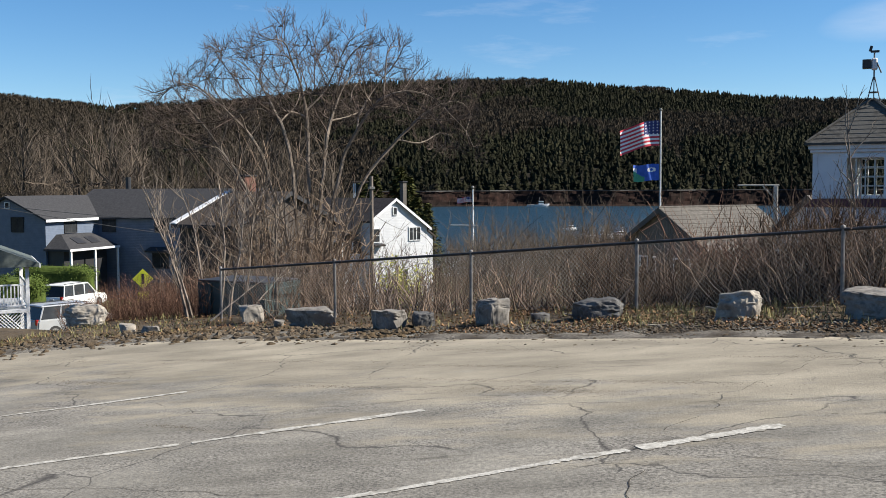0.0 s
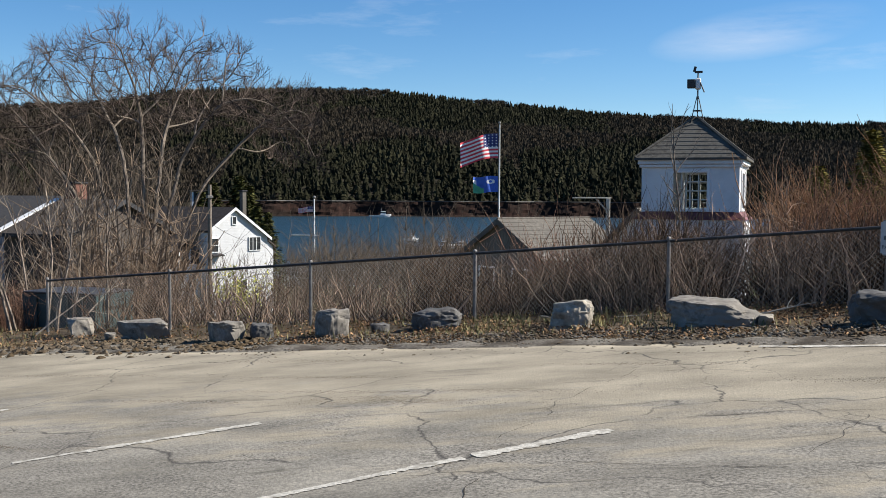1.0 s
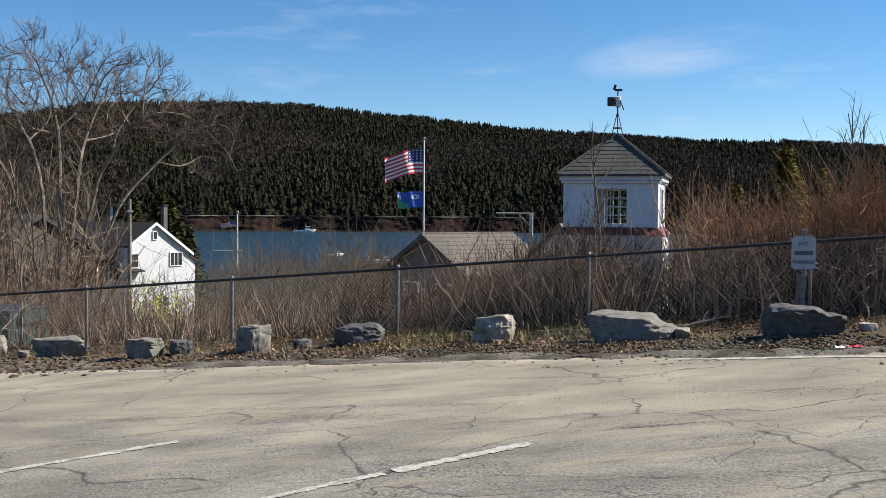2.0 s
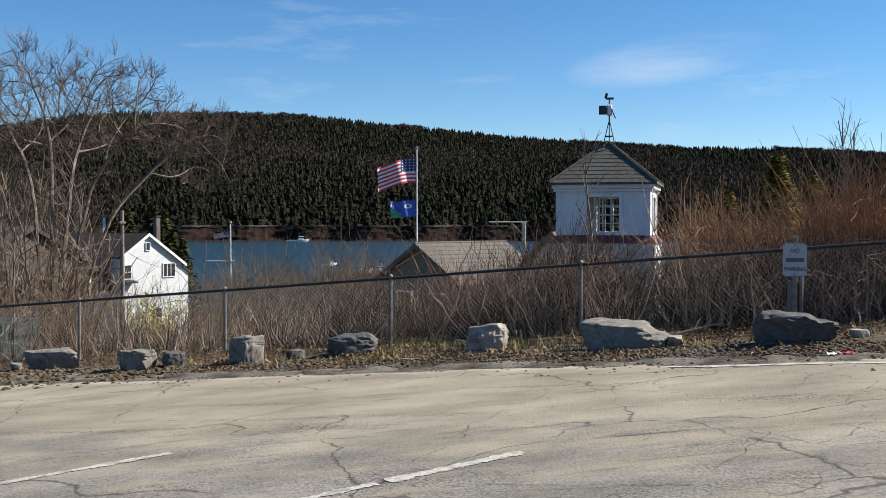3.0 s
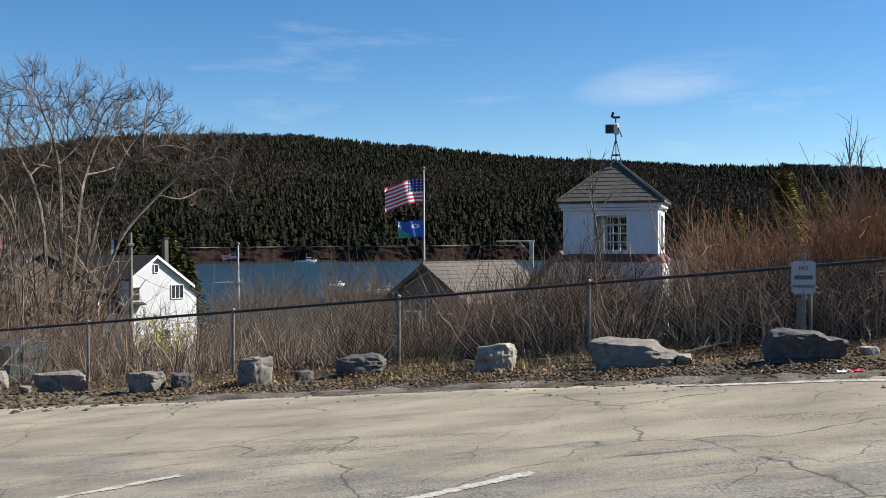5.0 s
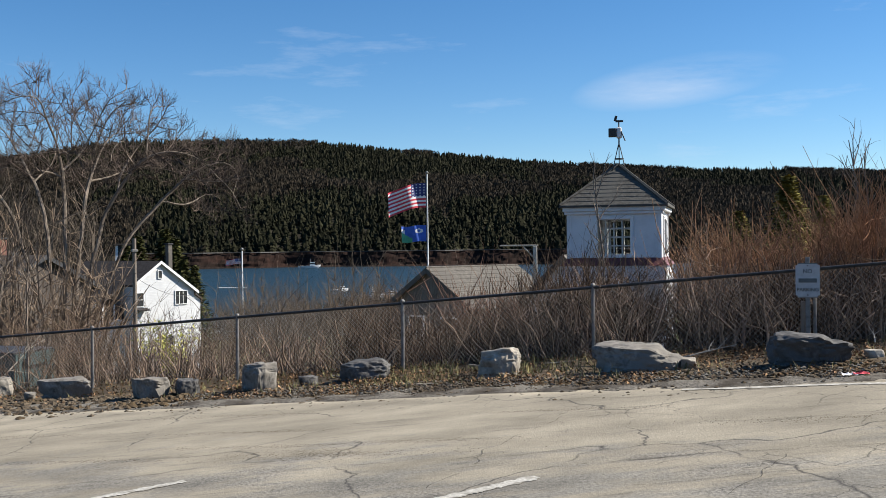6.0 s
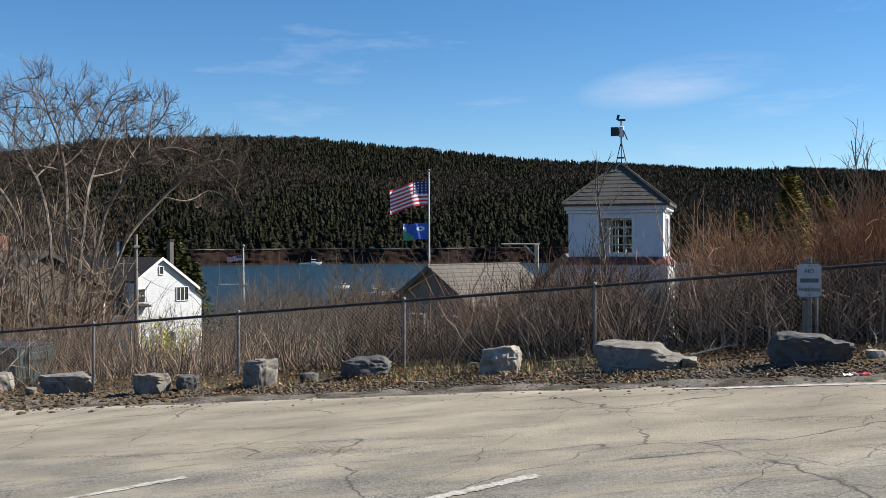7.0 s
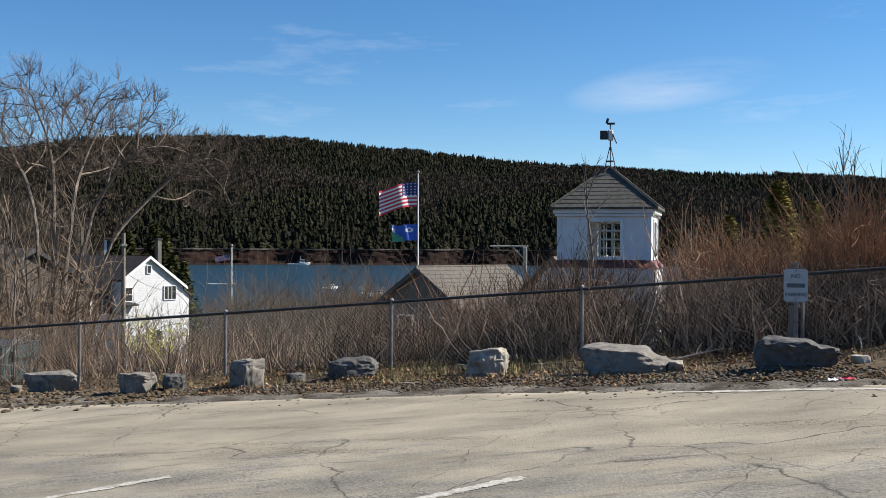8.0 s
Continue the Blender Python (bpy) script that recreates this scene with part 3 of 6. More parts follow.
def build_sign():
    """A small notice bolted to a square post in front of the fence."""
    x, y = 4.72, 13.93
    z = land_z(x, y)
    sign = thing("parking_sign", pose(x - 0.03, y, z + 0.05, 0, 0, -17), "small faded parking notice on a galvanised post", "sign")
    bm = box((-0.03, -0.012, -0.1), (0.03, 0.012, 1.14), 0.004)
    part("post", bm, M_GALV, sign)
    bm = box((-0.09, 0.03, -0.1), (-0.03, 0.08, 0.55), 0.01)
    part("wooden_stake", bm, M_POLE, sign, "short weathered wooden stake")
    plate = box((-0.152, -0.02, 0.60), (0.152, -0.014, 1.06), 0.0)
    bmesh.ops.bevel(plate, geom=[e for e in plate.edges if abs(e.verts[0].co.y - e.verts[1].co.y) > 0.004], offset=0.03, segments=3, affect="EDGES")
    face = part("plate", plate, M_SIGN, sign, "dull white sign plate")
    for lo, hi in (((-0.15, 0.602), (0.15, 0.612)), ((-0.15, 1.048), (0.15, 1.058)),):
        part("border", box((lo[0] + 0.03, -0.0235, lo[1]), (hi[0] - 0.03, -0.0215, hi[1])), M_SIGN_INK, face)
    for word, size, zz in (("NO", 0.075, 0.925), ("PARKING", 0.066, 0.685)):
        cu = bpy.data.curves.new("lettering", "FONT")
        cu.body, cu.size, cu.align_x, cu.extrude, cu.offset = word, size, "CENTER", 0.001, 0.0015
        ob = new("lettering", cu)
        ob.data.materials.append(M_SIGN_INK)
        ob.parent = face
        ob.matrix_basis = pose(0, -0.0235, zz, 90, 0, 0)
    part("word_bar", box((-0.115, -0.0245, 0.80), (0.115, -0.0215, 0.855)), M_SIGN_INK, face)
    part("bolt", rod((0, -0.03, 1.025), (0, -0.018, 1.025), 0.009), M_BLACK, sign)
    part("bolt", rod((0, -0.03, 0.635), (0, -0.018, 0.635), 0.009), M_BLACK, sign)


build_sign()


# ---- thicket behind the fence ----
def thicket(name, count, run, out, height, material, label, seed, radius=0.006, twigs=3, lean=0.22, clump=0.0, group="undergrowth"):
    """Bare shoots rising between two distances behind the fence; run is counted in metres from the fence's anchor post."""
    tubes = Tubes(3)
    r = np.random.default_rng(seed)
    for i in range(count):
        u, s = r.uniform(*run), out[0] + (out[1] - out[0]) * r.uniform(0, 1) ** 1.15
        if clump and noise.noise((u * clump, s * clump, seed)) < r.uniform(-0.5, 0.25):
            continue
        p = FENCE_AT + RUN * u + OUT * s
        base = Vector((p.x, p.y, land_z(p.x, p.y) - 0.05))
        tall = 0.78 + 0.55 * noise.noise((u * 0.45, s * 0.4, seed + 3))
        h = r.uniform(*height) * tall
        way = Vector((r.normal(0, lean), r.normal(0, lean), 1))
        gap = abs(u + 1.1 - 0.18 * s) < 0.3
        if gap and r.uniform() < 0.93:
            continue
        pts = stem(tubes, base, way, h, radius * r.uniform(0.5, 1.6), 6, 0.2, 0.06)
        for k in range(twigs):
            q = pts[r.integers(1, 6)]
            w = Vector((r.normal(0, 0.7), r.normal(0, 0.7), r.uniform(0.3, 1.2)))
            stem(tubes, q, w, h * r.uniform(0.15, 0.45), radius * 0.5, 3, 0.25, 0.1)
    ob = tubes.make(name, material)
    tagged(ob, label, "brush", group, "stuff")


# shade between stems is put into colour: dark layers behind, paler stems in front
thicket("brush", 4600, (-9.5, 1.6), (0.9, 4.2), (0.8, 1.95), M_STEM_SHADE, "dense leafless brush behind the fence, coloured dark for its inner shade", 1, 0.0115, 2, 0.32)
thicket("brush", 900, (-9.5, 1.6), (0.15, 2.2), (0.6, 1.75), M_STEM, "leafless grey-brown brush behind the fence", 13, 0.0145, 3, 0.22)
thicket("brush", 3400, (-9.5, 1.8), (0.5, 2.8), (0.25, 0.8), M_STEM_SHADE, "low tangle of stems at the foot of the brush, coloured dark for shade", 21, 0.012, 2, 0.45)
thicket("brush", 520, (1.6, 10.8), (0.4, 2.8), (0.5, 1.2), M_STEM_SHADE, "sparse dark leafless brush behind the fence", 14, 0.0115, 2, 0.34)
thicket("brush", 300, (1.6, 10.8), (0.15, 2.2), (0.5, 1.4), M_STEM, "sparse leafless grey-brown brush behind the fence", 18, 0.016, 2, 0.36)
thicket("brush", 800, (1.4, 4.6), (0.5, 3.4), (0.8, 1.65), M_STEM_SHADE, "dark leafless brush in front of the low roof", 19, 0.011, 2, 0.32)
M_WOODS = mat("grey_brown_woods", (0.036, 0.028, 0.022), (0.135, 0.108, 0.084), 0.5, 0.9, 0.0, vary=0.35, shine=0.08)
thicket("brush", 1500, (-9.5, 2.0), (2.8, 8.0), (1.2, 2.2), M_STEM_SHADE, "tall leafless grey brush on the slope below the fence", 2, 0.008)


def far_brush(count, az, dist, height, material, label, seed, radius=0.012, twigs=4, lean=0.2):
    """Bare shoots spread over a wedge of the slope, by bearing and distance."""
    tubes = Tubes(3)
    r = np.random.default_rng(seed)
    for i in range(count):
        a, d = radians(r.uniform(*az)), r.uniform(*dist)
        x, y = d * math.sin(a), d * math.cos(a)
        tall = 0.82 + 0.5 * noise.noise((x * 0.35, y * 0.35, seed))
        h = r.uniform(*height) * tall
        pts = stem(tubes, Vector((x, y, land_z(x, y) - 0.05)), Vector((r.normal(0, lean), r.normal(0, lean), 1)), h, radius * r.uniform(0.6, 1.6), 6, 0.17, 0.05)
        for k in range(twigs):
            stem(tubes, pts[r.integers(2, 5)], Vector((r.normal(0, 0.6), r.normal(0, 0.6), r.uniform(0.5, 1.3))), h * r.uniform(0.12, 0.32), radius * 0.55, 3, 0.2, 0.1)
    tagged(tubes.make("brush", material), label, "brush", "undergrowth", "stuff")


far_brush(2300, (12.9, 31), (17.5, 26), (1.5, 3.3), M_STEM_RED, "tall russet leafless shrubs crowding past the fence", 4, 0.012, 7)
far_brush(800, (13.5, 31), (26, 33), (1.8, 3.0), M_STEM_GREEN, "olive-brown budding shrubs rising above the russet brush", 5, 0.014)
far_brush(520, (11.5, 30), (16.5, 20), (1.2, 2.3), M_STEM, "grey leafless brush between fence and russet shrubs", 15, 0.010)
far_brush(260, (0.2, 4.2), (19, 26), (1.5, 2.8), M_STEM_BROWN, "russet shrub tops beside the low roof", 6, 0.010)
far_brush(380, (-12.6, -1), (56, 92), (4.6, 8.2), M_WOODS, "brown leafless shrubs on the shore slope", 16, 0.028, 12, 0.35)
far_brush(260, (-13, -3), (95, 122), (5.0, 9.0), M_WOODS, "brown leafless saplings by the water", 17, 0.035, 12, 0.35)
thicket("brush", 1000, (2.0, 13.0), (2.5, 9.0), (0.3, 0.7), M_STEM_TAN, "straw-coloured brush and dead weeds on the slope", 8, 0.006, 3)
thicket("brush", 300, (8.4, 12.0), (0.2, 6.0), (0.9, 2.1), M_STEM_SHADE, "dark saplings crowding the fence end", 9, 0.009, 4)


def shrub(name, x, y, spread, height, count, material, label, seed, radius=0.008, twigs=4, lean=0.35):
    tubes, fine = Tubes(4), Tubes(3)
    r = np.random.default_rng(seed)
    for i in range(count):
        a, q = r.uniform(0, 2 * math.pi), spread * math.sqrt(r.uniform(0, 1))
        px, py = x + q * math.cos(a), y + q * math.sin(a)
        base = Vector((px, py, land_z(px, py) - 0.05))
        k = 1 - 0.5 * (q / spread) ** 2
        h = height * k * r.uniform(0.55, 1.0)
        way = Vector((math.cos(a) * lean * q / spread + r.normal(0, 0.13), math.sin(a) * lean * q / spread + r.normal(0, 0.13), 1))
        pts = stem(tubes, base, way, h, radius * r.uniform(0.7, 1.4), 5, 0.09)
        for t in range(twigs):
            stem(fine, pts[r.integers(1, 5)], Vector((r.normal(0, 0.8), r.normal(0, 0.8), r.uniform(0.4, 1.2))), h * r.uniform(0.12, 0.3), radius * 0.5, 2, 0.15)
    ob = thing(name, Matrix(), label, "shrub", "bare shrubs")
    tagged(tubes.make("cane_tangle", material, ob), kind="stuff")
    tagged(fine.make("twig_spray", material, ob), kind="stuff")


shrub("shrub", -13.8, 34.2, 2.0, 7.8, 190, M_STEM_TAN, "tall tan suckers fanning up round a bare tree", 31, 0.034, 8, 0.36)
shrub("shrub", -11.3, 27.5, 1.6, 2.6, 110, M_STEM, "grey multi-stemmed shrub beside tan suckers", 32, 0.014, 5)
shrub("shrub", -14.2, 28.5, 1.6, 3.0, 90, M_STEM_TAN, "pale brown multi-stemmed shrub behind the fence end", 33, 0.014, 5, 0.15)
for x, y, s, h, k in ((-13.3, 23.6, 1.3, 1.45, 41), (-15.0, 25.2, 1.3, 1.5, 42), (-11.6, 22.6, 1.2, 1.4, 43), (-16.6, 29.0, 1.4, 1.5, 44)):
    shrub("shrub", x, y, s, h, 420, M_STEM_BROWN, "low dense russet shrub behind the dirt bank", k, 0.006, 5, 0.3)




def sapling(x, y, height, seed, label):
    """A slender bare young tree with a forked top."""
    r = np.random.default_rng(seed)
    tubes = Tubes(5)
    base = Vector((x, y, land_z(x, y) - 0.05))
    pts = stem(tubes, base, Vector((r.normal(0, 0.06), r.normal(0, 0.06), 1)), height, 0.035, 8, 0.07)
    for i in range(2, 8):
        for k in range(2):
            a = r.uniform(0, 6.28)
            q = stem(tubes, pts[i], Vector((math.cos(a), math.sin(a), r.uniform(0.9, 1.8))), height * r.uniform(0.14, 0.3), 0.014, 4, 0.12, 0.1)
            for j in (1, 2, 3):
                stem(tubes, q[j], Vector((r.normal(0, 0.7), r.normal(0, 0.7), 1)), height * 0.1, 0.006, 3, 0.15)
    tree = thing("sapling", Matrix(), label, "tree", "bare saplings")
    tubes.make("trunk", M_BARK, tree)


sapling(2.95, 20.2, 3.55, 61, "thin bare sapling with a forked top above the fence")
sapling(7.85, 20.4, 4.0, 62, "thin bare sapling rising from russet brush")
sapling(8.3, 21.2, 3.9, 63, "slender pale sapling among russet shrubs")
for x, y, hh, k in ((-9.4, 20.3, 2.6, 81), (-9.9, 20.9, 3.1, 82), (-10.5, 20.6, 2.8, 83), (-10.9, 21.6, 3.3, 84), (-9.7, 21.8, 2.9, 85), (-11.4, 22.3, 3.0, 86), (-8.6, 20.9, 2.5, 87), (-12.0, 24.5, 3.6, 88)):
    sapling(x, y, hh, k, "pale bare sapling at the fence end")
sapling(5.4, 21.5, 2.6, 64, "short bare sapling in front of the white tower")


# ---- the big bare tree ----
def big_tree():
    """Several stems from one root; the crown's limbs reach step by step for free room inside a broad dome, and each limb is as thick as what it carries."""
    r = np.random.default_rng(12)
    x, y = -13.3, 35.6
    g = land_z(x, y)
    side = np.array((math.cos(0.36), math.sin(0.36), 0.0))      # across the dome's long axis
    deep = np.array((-side[1], side[0], 0.0))
    root = np.array((x, y, g))
    # room to grow into: a broad dome, thinner inside
    room = []
    while len(room) < 2700:
        u, v, t = r.uniform(-1, 1), r.uniform(-1, 1), r.uniform(0.0, 1)
        q = abs(u) ** 2.4 + abs(v) ** 2.4 + abs(t) ** 2.4
        if q > 1 or r.uniform() > 0.25 + 0.75 * q:
            continue
        if t < 0.12 or t < 0.36 and (abs(u) < 0.5 or r.uniform() < 0.72):
            continue
        lump = 0.93 + 0.2 * noise.noise((u * 2.2, v * 2.2, t * 2 + 4))
        room.append(root * (1, 1, 0) + side * (0.4 + u * 7.0 * lump) + deep * (v * 4.4 * lump) + np.array((0, 0, 2.2 + t * 5.3 * lump)))
    room = np.array(room)
    nodes, parent = [root - (0, 0, 0.3)], [-1]
    for dx, dy, top in ((-2.4, 0.5, 2.0), (-1.5, -0.9, 2.6), (-0.7, 0.8, 3.2), (0.0, -0.6, 3.6), (0.7, 0.9, 3.4), (1.3, -0.7, 3.0), (2.2, 0.5, 2.3), (-0.2, 0.2, 1.6)):
        last = 0
        a = root + side * (0.25 * dx) + deep * (0.25 * dy)
        b = root * (1, 1, 0) + side * dx + deep * dy + np.array((0, 0, top))
        n = int((b[2] - a[2]) / 0.3)
        for i in range(n + 1):
            k = i / n
            p = a + (b - a) * np.array((k ** 1.6, k ** 1.6, k)) + r.normal(0, 0.03, 3)
            nodes.append(p)
            parent.append(last)
            last = len(nodes) - 1
    step, reach, keep = 0.27, 3.2, 0.42
    nodes_a = np.array(nodes)
    dist = np.linalg.norm(room[:, None] - nodes_a[None], axis=2)
    near, near_d = dist.argmin(1), dist.min(1)
    kids = collections.Counter(parent)
    for it in range(60):
        live = near_d < reach
        if not live.any():
            break
        pull = {}
        for i in np.nonzero(live)[0]:
            w = room[i] - nodes[near[i]]
            pull.setdefault(int(near[i]), []).append(w / (np.linalg.norm(w) + 1e-6))
        fresh = []
        for k, ws in pull.items():
            if kids[k] >= 3:
                continue
            d = np.mean(ws, 0)
            d = d / (np.linalg.norm(d) + 1e-6)
            before = nodes[k] - nodes[parent[k]] if parent[k] >= 0 else np.array((0, 0, 1.0))
            before = before / (np.linalg.norm(before) + 1e-6)
            if d.dot(before) < 0.05:
                continue
            d = d + 0.6 * before + r.normal(0, 0.12, 3)
            p = nodes[k] + d / np.linalg.norm(d) * step
            nodes.append(p)
            parent.append(k)
            kids[k] += 1
            fresh.append(len(nodes) - 1)
        if not fresh:
            break
        f = np.array([nodes[i] for i in fresh])
        d = np.linalg.norm(room[:, None] - f[None], axis=2)
        best = d.min(1)
        closer = best < near_d
        near = np.where(closer, np.array(fresh)[d.argmin(1)], near)
        near_d = np.where(closer, best, near_d)
        stay = near_d > keep
        room, near, near_d = room[stay], near[stay], near_d[stay]
        if not len(room):
            break
    # thickness by what each node carries
    count = len(nodes)
    carry = np.zeros(count)
    for i in range(count - 1, 0, -1):
        if carry[i] == 0:
            carry[i] = 0.0122 ** 2.25
        carry[parent[i]] += carry[i]
    rad = np.minimum(carry ** (1 / 2.25), 0.26)
    below = collections.defaultdict(list)
    for i in range(1, count):
        below[parent[i]].append(i)
    limbs, twigs = Tubes(6), Tubes(3)

    def trace(start):
        stack = [start]
        while stack:
            k = stack.pop()
            chain = [parent[k], k]
            while below[chain[-1]]:
                rest = sorted(below[chain[-1]], key=lambda i: -rad[i])
                stack.extend(rest[1:])
                chain.append(rest[0])
            pts = [Vector(nodes[i]) for i in chain]
            for i in range(1, len(pts) - 1):
                pts[i] = pts[i] * 0.5 + (pts[i - 1] + pts[i + 1]) * 0.25
            rs = [min(rad[chain[0]], rad[k] * 1.15)] + [rad[i] for i in chain[1:]]
            (limbs if rad[k] > 0.028 else twigs).add(pts, rs)

    for k in below[0]:
        trace(k)
    # fine sprays at the ends and along the outer limbs
    for i in range(1, count):
        if rad[i] > 0.040 or nodes[i][2] < 1.2:
            continue
        base = Vector(nodes[i])
        ahead = (base - Vector(nodes[parent[i]])).normalized()
        for k in range(6 if not below[i] else r.integers(1, 3)):
            w = ahead * 1.1 + Vector(r.normal(0, 0.5, 3)) + Vector((0, 0, 0.35))
            pts = stem(twigs, base, w, r.uniform(0.3, 0.8), 0.0075, 4, 0.10, 0.08)
            for j in (1, 2, 3):
                stem(twigs, pts[j], (pts[j] - pts[j - 1]).normalized() + Vector(r.normal(0, 0.5, 3)), r.uniform(0.15, 0.4), 0.0065, 2, 0.1, 0.08)
    tree = thing("tree", Matrix(), "large spreading leafless tree with grey forked limbs", "tree")
    limbs.make("trunk", M_BARK, tree)
    twigs.make("crown", M_TWIG, tree, "fine bare twigs")


M_TWIG = mat("dark_twigs", (0.035, 0.026, 0.022), (0.12, 0.092, 0.075), 3, 0.9, 0.0, vary=0.3, shine=0.08)
big_tree()


# ---- woods ----
def scatter(name, template, spots, material, label, category):
    """Many turned and scaled copies of one small tree, joined. spots: x, y, z, height, width, turn."""
    tv, tf = template
    tv = np.array(tv, dtype=float)
    verts, faces = [], []
    for i, (x, y, z, h, w, a) in enumerate(spots):
        c, s = math.cos(a), math.sin(a)
        v = np.empty_like(tv)
        v[:, 0] = (tv[:, 0] * c - tv[:, 1] * s) * w + x
        v[:, 1] = (tv[:, 0] * s + tv[:, 1] * c) * w + y
        v[:, 2] = tv[:, 2] * h + z
        verts.append(v)
        k = i * len(tv)
        faces.extend([tuple(j + k for j in f) for f in tf])
    ob = from_lists(name, np.concatenate(verts).tolist(), faces, material)
    return tagged(ob, label, category, kind="stuff")


def spruce_template(seed, tiers=5, sides=7, full=0.85):
    r = np.random.default_rng(seed)
    v, f = [], []
    for t in range(tiers):
        z0, z1 = 0.04 + 0.88 * t / tiers, 0.04 + 0.88 * (t + 1.75) / tiers
        rad = (1 - t / tiers) ** full
        k = len(v)
        v.append((0, 0, min(z1, 1.0)))
        for j in range(sides):
            a = 2 * math.pi * (j + r.uniform(-0.3, 0.3)) / sides
            q = rad * r.uniform(0.45, 1.2)
            v.append((q * math.cos(a), q * math.sin(a), z0 - r.uniform(-0.06, 0.08)))
        for j in range(sides):
            f.append((k, k + 1 + j, k + 1 + (j + 1) % sides))
    return v, f


def hardwood_template(seed, blades=34):
    r = np.random.default_rng(seed)
    v, f = [], []
    for i in range(blades):
        a, q = r.uniform(0, 6.28), math.sqrt(r.uniform(0, 1)) * 0.9
        z0 = r.uniform(0.1, 0.55)
        z1 = z0 + r.uniform(0.2, 0.45) * (1 - 0.45 * q * q)
        b = a + r.uniform(-0.4, 0.4)
        w = 0.10
        k = len(v)
        v += [(q * 0.55 * math.cos(a), q * 0.55 * math.sin(a), z0), (q * math.cos(b) + w, q * math.sin(b), (z0 + z1) / 2), (q * math.cos(b), q * math.sin(b) + w, z1)]
        f.append((k, k + 1, k + 2))
    return v, f


def build_hill_woods():
    r = np.random.default_rng(99)
    conifers, hardwoods = [], []
    while len(conifers) + len(hardwoods) < 34000:
        az = r.uniform(-42, 31)
        rad = math.sqrt(r.uniform(770 ** 2, 1535 ** 2))
        a = math.radians(az)
        x, y = rad * math.sin(a), rad * math.cos(a)
        if rad < 772 + 6 * math.sin(az * 0.55) + 3 * math.sin(az * 1.9):
            continue
        z = land_z(x, y)
        patch = noise.noise((x * 0.006, y * 0.004, 5)) + 0.45 * noise.noise((x * 0.02, y * 0.015, 8))
        bare = 0.0 + 0.10 * max(0, -az - 17) / 5
        if rad < 900 and az > -16:
            bare -= 0.25
        if patch < bare:
            hardwoods.append((x, y, z - 0.5, r.uniform(9, 15), r.uniform(4.0, 6.5), r.uniform(0, 6.28)))
        else:
            conifers.append((x, y, z - 0.5, r.uniform(4.5, 11.5) * (0.9 if rad > 1430 else 1.1), r.uniform(2.4, 4.8) * (0.75 if rad > 1430 else 1), r.uniform(0, 6.28)))
    half = len(conifers) // 2
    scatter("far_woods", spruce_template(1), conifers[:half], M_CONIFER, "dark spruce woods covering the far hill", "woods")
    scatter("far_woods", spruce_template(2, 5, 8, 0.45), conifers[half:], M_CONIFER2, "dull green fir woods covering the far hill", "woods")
    scatter("far_woods", hardwood_template(3), hardwoods, M_BAREWOOD, "grey-brown leafless hardwoods on the far hill", "woods")


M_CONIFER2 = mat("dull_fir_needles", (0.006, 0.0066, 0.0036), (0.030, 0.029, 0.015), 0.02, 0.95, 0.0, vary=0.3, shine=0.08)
build_hill_woods()


def bare_tree_template(seed):
    r = np.random.default_rng(seed)
    t = Tubes(3)

    def grow(p, d, length, rad, level):
        pts, q, way = [p.copy()], p.copy(), d.normalized()
        for i in range(4):
            way = (way + Vector(r.normal(0, 0.1, 3)) + Vector((0, 0, 0.05))).normalized()
            q = q + way * length / 4
            pts.append(q.copy())
        t.add(pts, [rad * (1 - 0.2 * i) for i in range(5)])
        if level < 3:
            for k in range((9, 6, 0)[level - 1] if level < 3 else 0):
                i = r.integers(1, 5)
                w = (pts[i] - pts[i - 1]).normalized() + Vector(r.normal(0, 0.5, 3)) + Vector((0, 0, 0.15))
                grow(pts[i], w, length * r.uniform(0.35, 0.55), rad * 0.45, level + 1)

    grow(Vector((0, 0, 0)), Vector((0, 0, 1)), 0.85, 0.016, 1)
    return t.v, t.f


def build_near_woods():
    r = np.random.default_rng(5)
    sets = [[], [], []]
    for i in range(430):
        az, rad = math.radians(r.uniform(-44, -18.5)), r.uniform(84, 330)
        x, y = rad * math.sin(az), rad * math.cos(az)
        if rad < 118:
            continue
        h = r.uniform(8.5, 16) * (1 + (rad - 84) / 600)
        sets[i % 3].append((x, y, land_z(x, y) - 0.3, h, h, r.uniform(0, 6.28)))
    for k, (spots, m) in enumerate(zip(sets, (M_WOODS, M_WOODS, M_BAREWOOD))):
        scatter("woods", bare_tree_template(70 + k), spots, m, "leafless grey-brown woods behind the houses", "woods")
    spots = []
    for i in range(900):
        az, rad = math.radians(r.uniform(-44, -17)), r.uniform(116, 420)
        x, y = rad * math.sin(az), rad * math.cos(az)
        spots.append((x, y, land_z(x, y) - 0.3, r.uniform(3.5, 8), r.uniform(1.5, 3.2), r.uniform(0, 6.28)))
    scatter("undergrowth", hardwood_template(9, 60), spots, M_WOODS, "tangled brown saplings under leafless woods", "woods")


build_near_woods()


